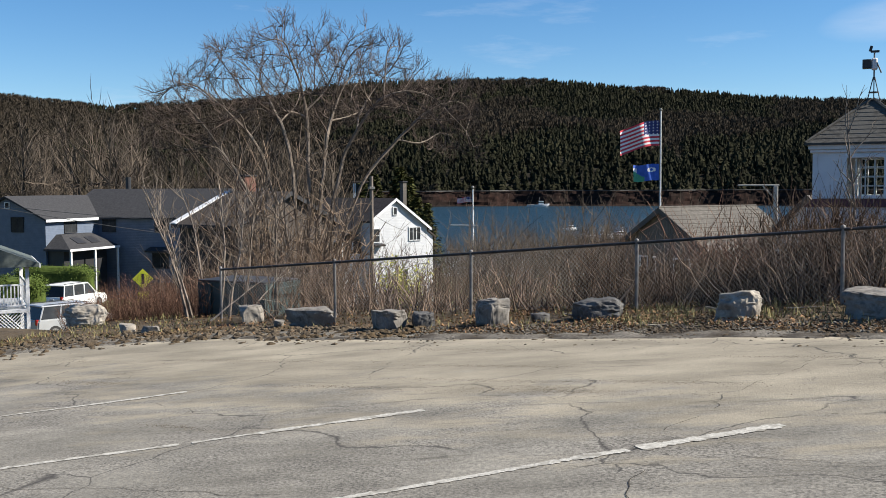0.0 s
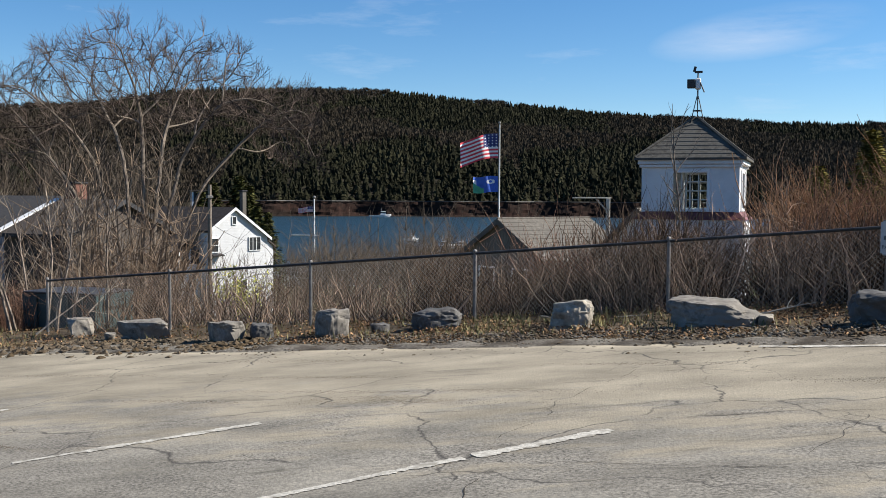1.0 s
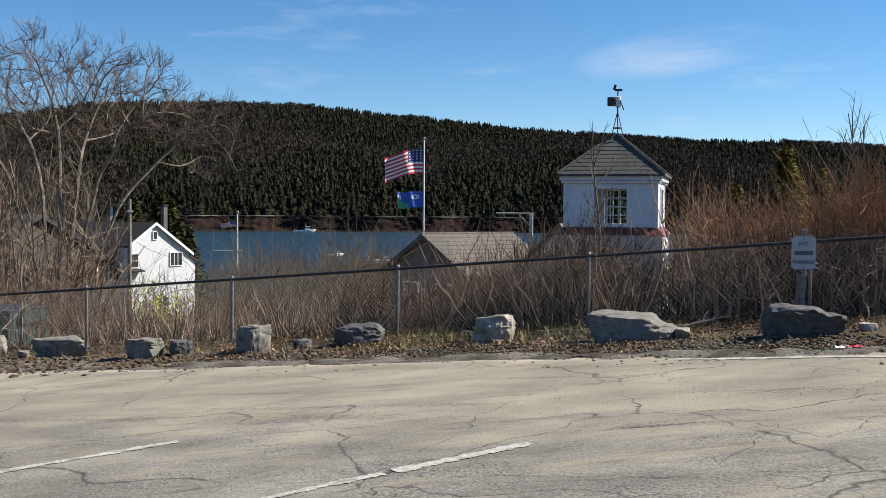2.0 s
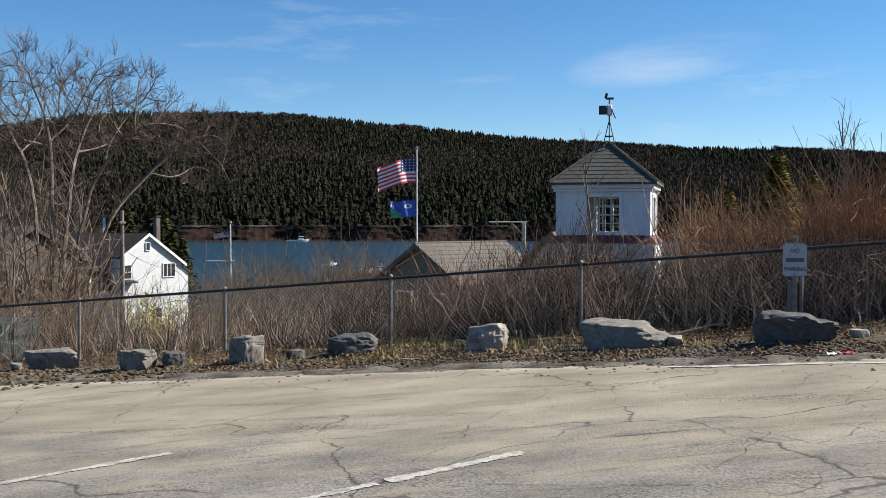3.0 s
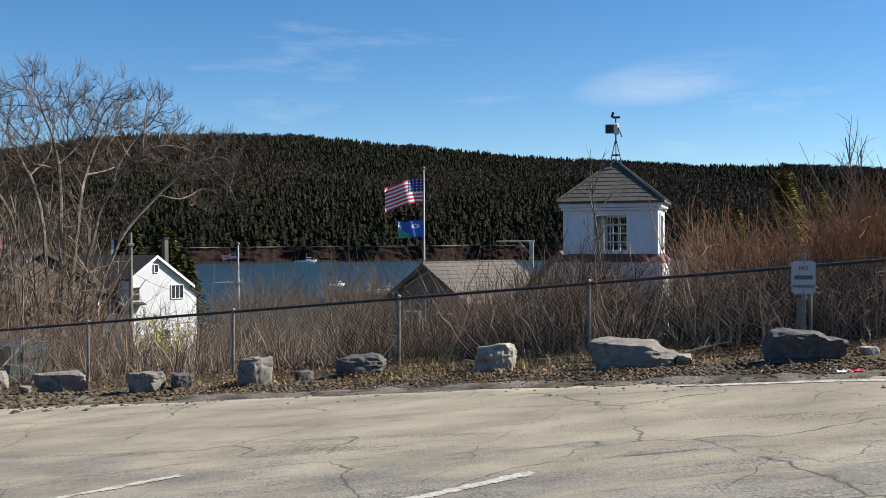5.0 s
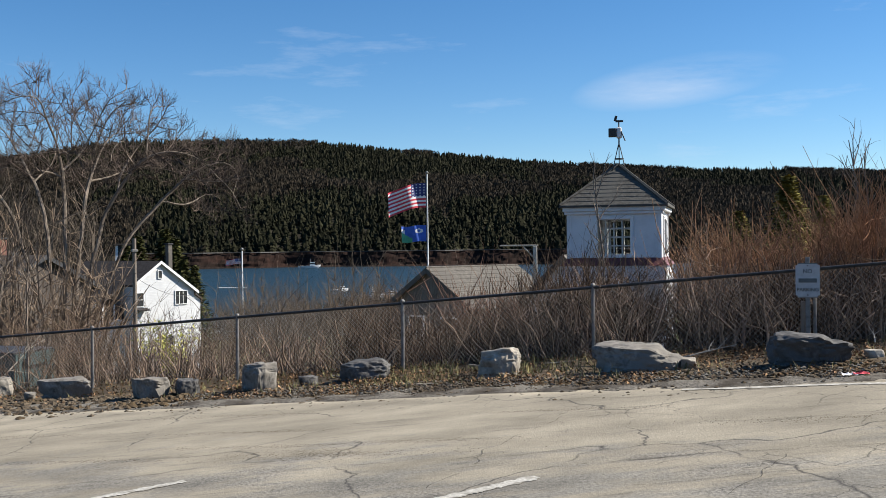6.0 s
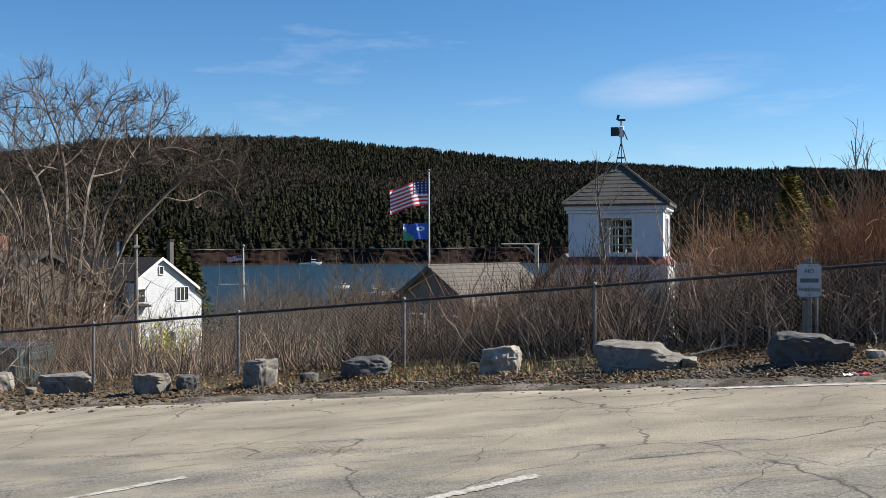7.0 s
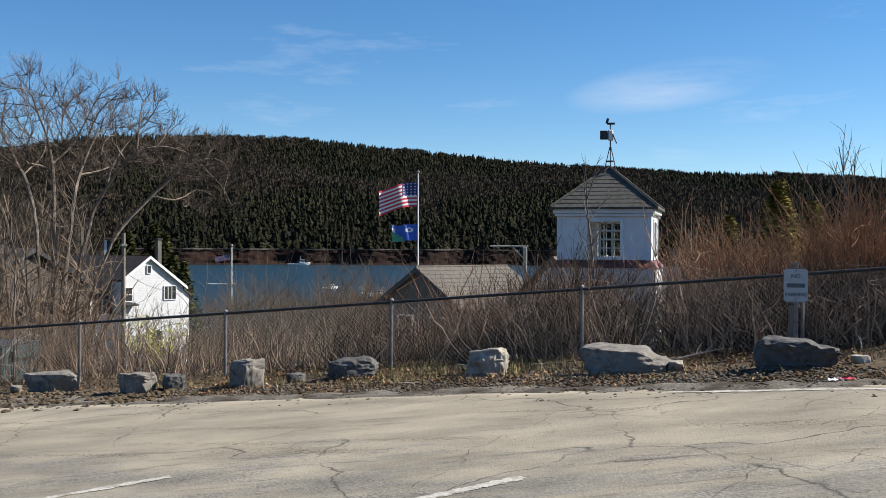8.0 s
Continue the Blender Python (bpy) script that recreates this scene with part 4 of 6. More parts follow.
def evergreen(x, y, h, w, seed, material, label):
    """A nearer conifer: tiers of drooping boughs made of many small blades."""
    r = np.random.default_rng(seed)
    z = land_z(x, y)
    tree = thing("evergreen_tree", pose(x, y, z), label, "tree", "evergreens behind the houses")
    part("trunk", rod((0, 0, -0.2), (0, 0, h * 0.95), 0.018 * h, 0.01), M_BARK, tree)
    v, f = [], []
    for i in range(2600):
        t = r.uniform(0.06, 1) ** 0.8
        a = r.uniform(0, 6.28)
        q = w * (1 - t) * (0.45 + 0.55 * abs(math.sin(a * 2.5 + t * 17))) * r.uniform(0.35, 1.05) + 0.05
        p = Vector((q * math.cos(a), q * math.sin(a), t * h))
        out = Vector((math.cos(a), math.sin(a), r.uniform(-0.5, 0.3))) * (0.05 * h * r.uniform(0.5, 1.1))
        s = Vector((-math.sin(a), math.cos(a), r.uniform(-0.4, 0.4))) * (0.018 * h)
        k = len(v)
        v += [p + s, p - s, p + out]
        f.append((k, k + 1, k + 2))
    from_lists("crown", v, f, material, tree)


for x, y, h, w, k in ((-31.5, 104, 12.0, 4.4, 1), (-29.4, 106, 12.8, 4.8, 2), (-27.6, 103, 11.6, 4.6, 3), (-26.2, 101, 9.4, 4.6, 4), (-34.0, 108, 11.4, 4.0, 5), (-36.5, 105, 9.6, 3.8, 8), (-22.4, 90, 8.2, 3.0, 9)):
    evergreen(x, y, h, w, k, M_PINE, "olive green conifer behind the white house")
M_OLIVE = mat("olive_needles", (0.08, 0.075, 0.02), (0.27, 0.225, 0.065), 1.5, 0.9, 0.0, vary=0.5, shine=0.08)
for x, y, h, w, k in ((16.6, 52.0, 8.2, 3.6, 11), (19.0, 54.0, 7.4, 3.4, 12), (14.4, 53.0, 6.6, 3.0, 13)):
    evergreen(x, y, h, w, k, M_OLIVE, "yellowish green conifer above the russet brush")


# ---- buildings ----
def pane_window(parent, x, y, z, w, h, face, cols=2, rows=2, material=None, frame_material=None, trim=0.07):
    """A window on a wall: raised trim, dark pane, glazing bars. face: the turn about z that brings -y to the wall's outside."""
    win = new("window")
    win.parent = parent
    win.matrix_basis = pose(x, y, z, 0, 0, face)
    fm = frame_material or M_WHITE
    part("pane", box((-w / 2, -0.03, -h / 2), (w / 2, 0.02, h / 2)), material or M_DARKGLASS, win)
    bm = bmesh.new()
    for lo, hi in (((-w / 2 - trim, -h / 2 - trim), (-w / 2, h / 2 + trim)), ((w / 2, -h / 2 - trim), (w / 2 + trim, h / 2 + trim)), ((-w / 2, h / 2), (w / 2, h / 2 + trim)), ((-w / 2, -h / 2 - trim), (w / 2, -h / 2))):
        add_box(bm, (lo[0], -0.07, lo[1]), (hi[0], 0.02, hi[1]), 0.006)
    part("frame", bm, fm, win)
    for i in range(1, cols):
        cx = -w / 2 + w * i / cols
        part("glazing_bar", box((cx - 0.02, -0.045, -h / 2), (cx + 0.02, -0.028, h / 2)), fm, win)
    for i in range(1, rows):
        cz = -h / 2 + h * i / rows
        part("glazing_bar", box((-w / 2, -0.046, cz - 0.02), (w / 2, -0.029, cz + 0.02)), fm, win)
    return win


def wall_panel(w, h, t, ow, oh, oz):
    """A wall in the xz plane, its outside at y = 0, with one opening through it."""
    bm = bmesh.new()
    add_box(bm, (-w / 2, 0, 0), (-ow / 2, t, h))
    add_box(bm, (ow / 2, 0, 0), (w / 2, t, h))
    add_box(bm, (-ow / 2, 0, 0), (ow / 2, t, oz))
    add_box(bm, (-ow / 2, 0, oz + oh), (ow / 2, t, h))
    return bm


def tower():
    tw = thing("lookout_tower", pose(4.55, 28.83, 0, 0, 0, -15.5), "small white square lookout tower with a shingled hip roof", "tower")
    half, z0, z1 = 1.225, 1.33, 2.56
    for k in range(4):
        turn = pose(0, 0, 0, 0, 0, 90 * k)
        length = 2 * half if k % 2 == 0 else 2 * half - 0.24
        m = turn @ Matrix.Translation((0, -half, z0))
        w = part("wall", wall_panel(length, z1 - z0, 0.12, 0.92, 0.98, 0.07), M_WHITE, tw)
        w.matrix_basis = m
        win = new("window")
        win.parent = tw
        win.matrix_basis = turn @ Matrix.Translation((0, -half, z0 + 0.56))
        bm = bmesh.new()
        for lo, hi in (((-0.52, -0.55), (-0.43, 0.55)), ((0.43, -0.55), (0.52, 0.55)), ((-0.43, 0.46), (0.43, 0.55)), ((-0.43, -0.55), (0.43, -0.47))):
            add_box(bm, (lo[0], -0.035, lo[1]), (hi[0], 0.08, hi[1]), 0.006)
        part("frame", bm, M_WHITE, win)
        for i in range(1, 4):
            x = -0.43 + 0.86 * i / 4
            part("glazing_bar", box((x - 0.015, 0.03, -0.47), (x + 0.015, 0.06, 0.46)), M_MUNTIN, win)
        for i in range(1, 4):
            z = -0.47 + 0.93 * i / 4
            part("glazing_bar", box((-0.43, 0.031, z - 0.015), (0.43, 0.061, z + 0.015)), M_MUNTIN, win)
        pane = part("pane", box((-0.43, 0.04, -0.47), (0.43, 0.046, 0.46)), M_GLASS, win)
        pane.visible_shadow = False
        # corner board and lower storey
        cb = part("corner_board", box((half - 0.09, -half - 0.02, z0 - 0.005), (half + 0.02, -half + 0.09, z1 + 0.005), 0.006), M_WHITE, tw)
        cb.matrix_basis = turn
    low = 1.36
    part("lower_storey", box((-low, -low, -2.4), (low, low, 1.14), 0.01), M_SIDING, tw)
    skirt = bmesh.new()
    a = [skirt.verts.new((sx * (low + 0.06), sy * (low + 0.06), 1.13)) for sx, sy in ((-1, -1), (1, -1), (1, 1), (-1, 1))]
    b = [skirt.verts.new((sx * (half + 0.005), sy * (half + 0.005), 1.34)) for sx, sy in ((-1, -1), (1, -1), (1, 1), (-1, 1))]
    for i in range(4):
        skirt.faces.new((a[i], a[(i + 1) % 4], b[(i + 1) % 4], b[i]))
    skirt.faces.new(a[::-1])
    skirt.faces.new(b)
    part("skirt_roof", skirt, M_DKRED, tw, "dark red flashing band")
    part("floor", box((-half + 0.12, -half + 0.12, 1.34), (half - 0.12, half - 0.12, 1.38)), M_POLE, tw)
    eave = bmesh.new()
    add_box(eave, (-1.34, -1.34, 2.565), (1.34, 1.34, 2.70), 0.015)
    add_box(eave, (-1.30, -1.30, 2.49), (1.30, -1.215, 2.56), 0.01)
    add_box(eave, (-1.30, 1.215, 2.49), (1.30, 1.30, 2.56), 0.01)
    part("cornice", eave, M_WHITE, tw)
    n = 10
    for i in range(n):
        r0, r1 = 1.39 * (1 - i / n) + 0.03, 1.39 * (1 - (i + 1) / n) + 0.02
        za, zb = 2.70 + 1.12 * i / n, 2.70 + 1.12 * (i + 1) / n
        bm = bmesh.new()
        ring = []
        for r, z in ((r0, za - 0.02), (r0, za + 0.035), (r1, zb + 0.03)):
            ring.append([bm.verts.new((sx * r, sy * r, z)) for sx, sy in ((-1, -1), (1, -1), (1, 1), (-1, 1))])
        for p, q in zip(ring, ring[1:]):
            for j in range(4):
                bm.faces.new((p[j], p[(j + 1) % 4], q[(j + 1) % 4], q[j]))
        bm.faces.new(ring[0][::-1])
        bm.faces.new(ring[-1])
        part("shingle_course", bm, M_SHINGLE, tw)
    for sx, sy in ((-1, -1), (1, -1), (1, 1), (-1, 1)):
        part("hip_cap", rod((sx * 1.40, sy * 1.40, 2.74), (sx * 0.03, sy * 0.03, 3.87), 0.045, sides=5), M_SHINGLE, tw)
    # rods of an inner rail seen through the glass
    part("inner_post", rod((-0.18, -0.6, 1.38), (-0.18, -0.6, 2.56), 0.035), M_WHITE, tw)
    part("inner_post", rod((0.35, 0.5, 1.38), (0.35, 0.5, 2.56), 0.03), M_WHITE, tw)
    # weather station on its tripod
    ws = thing("weather_station", pose(4.56, 28.75, 3.80, 0, 0, -10), "weather station with dark box and wind vane on a tripod", "weather station")
    for k in range(3):
        a = math.radians(90 + 120 * k)
        part("tripod_leg", rod((0.22 * math.cos(a), 0.22 * math.sin(a), -0.16), (0.02 * math.cos(a), 0.02 * math.sin(a), 0.62), 0.013), M_BLACK, ws)
    part("brace_ring", rod((0, 0, 0.22), (0, 0, 0.25), 0.125, sides=12), M_BLACK, ws)
    part("mast", rod((0, 0, 0.55), (0, 0, 1.25), 0.02), M_GALV, ws)
    part("sensor_box", box((-0.28, -0.12, 0.84), (-0.07, 0.10, 1.07), 0.012), M_BLACK, ws, "dark sensor housing")
    part("shield", box((-0.07, -0.09, 0.80), (0.08, 0.08, 1.10), 0.03), M_WHITE, ws, "white radiation shield")
    part("solar_panel", box((0.10, -0.09, 0.72), (0.13, 0.09, 1.00), 0.005, pose(0, 0, 0, 0, -22, 0)), M_GALV, ws)
    part("wind_vane", box((-0.09, -0.01, 1.24), (0.12, 0.01, 1.30), 0.004), M_BLACK, ws)
    part("vane_tail", box((-0.12, -0.01, 1.27), (-0.05, 0.01, 1.42), 0.004, pose(0, 0, 0, 0, 15, 0)), M_BLACK, ws)


M_MUNTIN = mat("grey_muntins", (0.44, 0.43, 0.40), (0.56, 0.55, 0.51), 6, 0.7, 0.1)
tower()


def gable_house(name, m, w, l, eave, ridge, base, wall_mat, roof_mat, label, over=0.25, rake=M_WHITE, category="house"):
    """A gabled block; x across the gable, y along the ridge, heights taken from the thing's own zero."""
    h = thing(name, m, label, category)
    part("wall", prism([(-w / 2, base), (w / 2, base), (w / 2, eave), (0, ridge - 0.12), (-w / 2, eave)], 0, l), wall_mat, h)
    k = (ridge - eave) / (w / 2)
    for s in (-1, 1):
        out = [(0, ridge), (s * (w / 2 + over), eave - k * over), (s * (w / 2 + over), eave - k * over - 0.14), (0, ridge - 0.14)]
        part("roof", prism(out, -over, l + over), roof_mat, h)
        for y in (-over - 0.03, l + over):
            part("rake_board", prism([(0, ridge + 0.01), (s * (w / 2 + over), eave - k * over + 0.01), (s * (w / 2 + over), eave - k * over - 0.24), (0, ridge - 0.24)], y, y + 0.03), rake, h)
        x = s * (w / 2 + over)
        part("fascia", box((min(x, x + s * 0.03), -over, eave - k * over - 0.2), (max(x, x + s * 0.03), l + over, eave - k * over + 0.0)), rake, h)
    return h


def white_house():
    """A gabled house whose one roof slope runs on over a set-back porch."""
    h = thing("house", pose(-20.4, 72.2, 0, 0, 0, 51), "white clapboard gabled house with a dark brown roof", "house")
    base, ridge, k = -7.4, 0.88, 0.70
    wl_, wr, l = 2.15, 2.9, 9.0

    def fall(x):
        return ridge - k * abs(x)

    part("wall", prism([(-wl_, base), (wr, base), (wr, fall(wr) - 0.12), (0, ridge - 0.12), (-wl_, fall(wl_) - 0.12)], 0, l), M_SIDING, h)
    for x0, x1, y0, y1 in ((0, wr + 0.22, -0.22, l + 0.2), (0, -wl_ - 0.12, -0.22, 0.96), (0, -4.05, 0.96, l + 0.2)):
        part("roof", prism([(x0, fall(x0)), (x1, fall(x1)), (x1, fall(x1) - 0.14), (x0, fall(x0) - 0.14)], y0, y1), M_ROOF_BROWN, h)
    for x1 in (wr + 0.22, -wl_ - 0.12):
        part("rake_board", prism([(0, ridge + 0.01), (x1, fall(x1) + 0.01), (x1, fall(x1) - 0.2), (0, ridge - 0.2)], -0.25, -0.221), M_WHITE, h)
    part("fascia", box((wr + 0.22, -0.22, fall(wr + 0.22) - 0.2), (wr + 0.25, l + 0.2, fall(wr + 0.22))), M_WHITE, h)
    part("porch_fascia", box((-4.10, 0.96, fall(4.05) - 0.24), (-4.05, l + 0.2, fall(4.05) + 0.01)), M_WHITE, h)
    part("lean_to", prism([(wr, base), (wr + 0.75, base), (wr + 0.75, -1.95), (wr, -1.45)], 0.3, 6.0), M_SIDING, h)
    part("lean_to_roof", prism([(wr, -1.30), (wr + 0.9, -1.92), (wr + 0.9, -2.04), (wr, -1.42)], 0.15, 6.2), M_ROOF_BROWN, h)
    pane_window(h, 0, -0.01, -0.05, 0.28, 0.5, 0, 1, 1, trim=0.05)
    pane_window(h, 1.75, -0.01, -1.72, 0.95, 0.9, 0, 3, 1, trim=0.05)
    pane_window(h, -1.62, -0.01, -1.75, 0.5, 0.9, 0, 1, 2, trim=0.05)
    pane_window(h, 0.6, -0.01, -5.0, 0.9, 1.3, 0, 2, 2)
    part("awning", box((-2.05, -0.5, -2.45), (-1.1, 0.0, -2.36), 0.01, pose(0, 0, 0, 12)), M_ROOF_DARK, h)
    chimney = part("chimney", box((1.6, 1.2, -0.8), (1.95, 1.55, 2.0), 0.02), M_ROOF_TAN, h)
    part("chimney_cap", box((1.54, 1.14, 2.0), (2.01, 1.61, 2.1), 0.02), M_ROOF_DARK, chimney)
    # glazed porch under the long slope
    part("porch", box((-3.85, 1.0, base), (-wl_ - 0.002, l - 0.1, -3.05), 0.02), M_SIDING, h)
    part("porch_glazing", box((-3.78, 1.08, -3.05), (-wl_ - 0.002, l - 0.2, -2.05)), M_DARKGLASS, h)
    for i in range(7):
        y = 1.0 + 7.7 * i / 6
        part("porch_post", box((-3.86, y, -3.05), (-3.77, y + 0.12, -2.05)), M_WHITE, h)
    part("porch_post", box((-3.0, 0.99, -3.05), (-2.9, 1.07, -2.0)), M_WHITE, h)


white_house()


def blue_house():
    h = thing("house", pose(-51.4, 76.4, 0, 0, 0, -5.7), "large slate-blue sided house with charcoal roofs and white eaves", "house")
    b, e, r1, r2 = -9.0, -0.7, 1.08, 1.62
    w, l1, l2, d2 = 7.6, 6.8, 13.5, 9.5
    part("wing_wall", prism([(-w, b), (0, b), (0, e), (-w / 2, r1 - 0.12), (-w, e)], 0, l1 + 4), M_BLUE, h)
    # main block, ridge along x
    main = prism([(l1, b), (l1 + d2, b), (l1 + d2, e), (l1 + d2 / 2, r2 - 0.12), (l1, e)], 0, l2)
    bmesh.ops.transform(main, matrix=Matrix(((0, 1, 0, 0), (1, 0, 0, 0), (0, 0, 1, 0), (0, 0, 0, 1))), verts=main.verts)
    bmesh.ops.reverse_faces(main, faces=main.faces)
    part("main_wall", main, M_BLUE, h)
    k1 = (r1 - e) / (w / 2)
    for s in (-1, 1):
        xe = -w / 2 + s * (w / 2 + 0.35)
        ze = e - k1 * 0.35
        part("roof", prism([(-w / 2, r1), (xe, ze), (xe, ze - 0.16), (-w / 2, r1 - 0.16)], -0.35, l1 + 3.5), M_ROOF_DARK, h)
        part("fascia", box((min(xe, xe + s * 0.04), -0.35, ze - 0.22), (max(xe, xe + s * 0.04), l1 - 0.35, ze)), M_WHITE, h)
    k2 = (r2 - e) / (d2 / 2)
    for s in (-1, 1):
        ye = l1 + d2 / 2 + s * (d2 / 2 + 0.35)
        ze = e - k2 * 0.35
        bm = prism([(l1 + d2 / 2, r2), (ye, ze), (ye, ze - 0.16), (l1 + d2 / 2, r2 - 0.16)], -4.0, l2 + 0.3)
        bmesh.ops.transform(bm, matrix=Matrix(((0, 1, 0, 0), (1, 0, 0, 0), (0, 0, 1, 0), (0, 0, 0, 1))), verts=bm.verts)
        bmesh.ops.reverse_faces(bm, faces=bm.faces)
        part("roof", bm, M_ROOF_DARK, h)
    # entry porch on the sunny flank
    pr = bmesh.new()
    base = [pr.verts.new(p) for p in ((0.02, -0.3, -3.3), (2.6, -0.3, -3.3), (2.6, 6.3, -3.3), (0.02, 6.3, -3.3))]
    top = [pr.verts.new(p) for p in ((0.02, 1.3, -2.15), (0.5, 1.3, -2.15), (0.5, 5.2, -2.15), (0.02, 5.2, -2.15))]
    pr.faces.new(base[::-1])
    pr.faces.new(top)
    for i in range(4):
        pr.faces.new((base[i], base[(i + 1) % 4], top[(i + 1) % 4], top[i]))
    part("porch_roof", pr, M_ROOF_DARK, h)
    part("porch_fascia", box((2.6, -0.3, -3.46), (2.64, 6.3, -3.28)), M_WHITE, h)
    part("porch_fascia", box((0.02, -0.34, -3.46), (2.6, -0.3, -3.28)), M_ROOF_DARK, h)
    for y in (1.6, 3.4):
        part("skylight", box((1.0, y, -2.72), (2.0, y + 1.1, -2.64), 0.01, pose(0, 0, 0, 0, 28, 0)), M_BLACK, h)
    for y in (-0.1, 3.0, 6.1):
        part("porch_post", box((2.4, y, -9), (2.55, y + 0.15, -3.46)), M_WHITE, h)
    # added black block that stands in for the shade under the porch roof
    part("porch_shade_block", box((0.02, 0.2, -9), (1.6, 5.8, -3.5)), M_BLACK, h)
    pane_window(h, -2.8, -0.01, -1.3, 1.15, 1.15, 0, 2, 1, frame_material=M_ROOF_DARK)
    pane_window(h, -w / 2, -0.01, 0.3, 0.4, 0.4, 0, 1, 1)
    pane_window(h, 0.01, 3.1, -1.55, 1.5, 0.95, 90, 2, 1, frame_material=M_ROOF_DARK)
    pane_window(h, 1.2, l1 - 0.01, -1.6, 1.3, 1.0, 0, 2, 1, frame_material=M_ROOF_DARK)
    pane_window(h, 6.6, l1 - 0.01, -1.6, 1.3, 1.0, 0, 2, 1, frame_material=M_ROOF_DARK)
    pane_window(h, 6.4, l1 - 0.01, -4.6, 1.5, 1.2, 0, 2, 1, frame_material=M_ROOF_DARK)
    part("door_hood", box((5.4, l1 - 1.0, -3.7), (7.6, l1, -3.55), 0.02, pose(0, 0, 0, 18)), M_ROOF_DARK, h)
    part("flue", rod((-1.0, l1 + 6.0, 0.8), (-1.0, l1 + 6.0, 2.7), 0.25, sides=10), M_BLACK, h)


blue_house()


def brown_house():
    # ridge runs across; x and y of the block are swapped by a quarter turn
    h = gable_house("house", pose(-22.55, 57.03, 0, 0, 0, 65), 7.6, 5.0, -0.25, 1.45, -7.0, M_ROOF_BROWN, M_ROOF_BROWN, "low house with a brown shingled roof and white rake", over=0.35, rake=M_ROOF_DARK)
    part("white_rake", prism([(0, 1.47), (-4.2, -0.36), (-4.2, -0.75), (0, 1.08)], 5.39, 5.45), M_WHITE, h)
    part("white_rake", prism([(0, 1.50), (-4.15, -0.33), (-4.15, -0.40), (0, 1.44)], 4.95, 5.44), M_WHITE, h)
    chim = part("chimney", box((0.3, 4.0, 0.5), (1.2, 4.9, 2.35), 0.03), M_BRICK, h, "red brick chimney")
    part("chimney_cap", box((0.22, 3.92, 2.35), (1.28, 4.98, 2.45), 0.02), M_ROOF_DARK, chim)


brown_house()


def barn():
    b = gable_house("shed", pose(-1.08, 46.0, 0, 0, 0, -48), 5.5, 5.3, -0.85, 0.74, -5.5, M_POLE, M_ROOF_TAN, "low building with a tan-grey shingled gable roof", 0.2, M_ROOF_TAN, "building")
    k = (0.74 + 0.85) / 2.75
    for s in (-1, 1):
        for i in range(1, 10):
            x = s * 2.95 * i / 10
            z = 0.74 - k * abs(x)
            part("shingle_course", prism([(x, z - 0.01), (x, z + 0.028), (x - s * 0.285, z + 0.028 + k * 0.285 - 0.02), (x - s * 0.285, z + k * 0.285 - 0.01)], -0.2, 5.5), M_ROOF_TAN, b)
    part("ridge_cap", rod((0, -0.2, 0.75), (0, 5.5, 0.75), 0.055, sides=6), M_ROOF_TAN, b)
    pane_window(b, -0.9, -0.01, -2.0, 0.9, 1.1, 0)
    pane_window(b, 1.3, -0.01, -2.0, 0.9, 1.1, 0)


barn()
h = gable_house("outbuilding", pose(3.45, 33.0, 0, 0, 0, -15.5), 2.7, 4.0, 0.0, 1.38, -3.0, M_SIDING, M_ROOF_TAN, "small outbuilding with a pale grey shingled gable roof", 0.15, M_ROOF_TAN, "shed")


def hoist():
    h = thing("hoist_frame", pose(3.1, 40.0, land_z(3.1, 40.0), 0, 0, -5), "pale weathered timber post with a side arm", "hoist")
    top = 1.66 - land_z(3.1, 40.0)
    part("post", box((-0.08, -0.08, -0.2), (0.08, 0.08, top), 0.02), M_POLE_PALE, h)
    part("arm", box((-1.35, -0.04, top - 0.01), (0.12, 0.04, top + 0.05), 0.015), M_POLE_PALE, h)
    part("brace", rod((-0.45, 0, top - 0.02), (-0.05, 0, top - 0.45), 0.03, sides=6), M_POLE_PALE, h)


M_POLE_PALE = mat("pale_timber", (0.30, 0.27, 0.23), (0.50, 0.46, 0.40), 5, 0.9, 0.4)
hoist()


def far_house():
    """The top of a dark flat-roofed house with white corner boards."""
    h = thing("house", pose(-34.9, 112.0, 0, 0, 0, 17), "small dark-sided house with white corner boards", "house")
    g = land_z(-34.9, 112.0) - 0.3
    part("wall", box((-1.4, 0, g), (1.4, 4.0, 2.1), 0.02), M_ROOF_DARK, h)
    for x in (-1.45, 1.15):
        part("corner_board", box((x, -0.05, g), (x + 0.3, 0.0, 2.12)), M_WHITE, h)
    part("roof", box((-1.6, -0.2, 2.12), (1.6, 4.2, 2.3), 0.03), M_ROOF_BROWN, h)


far_house()


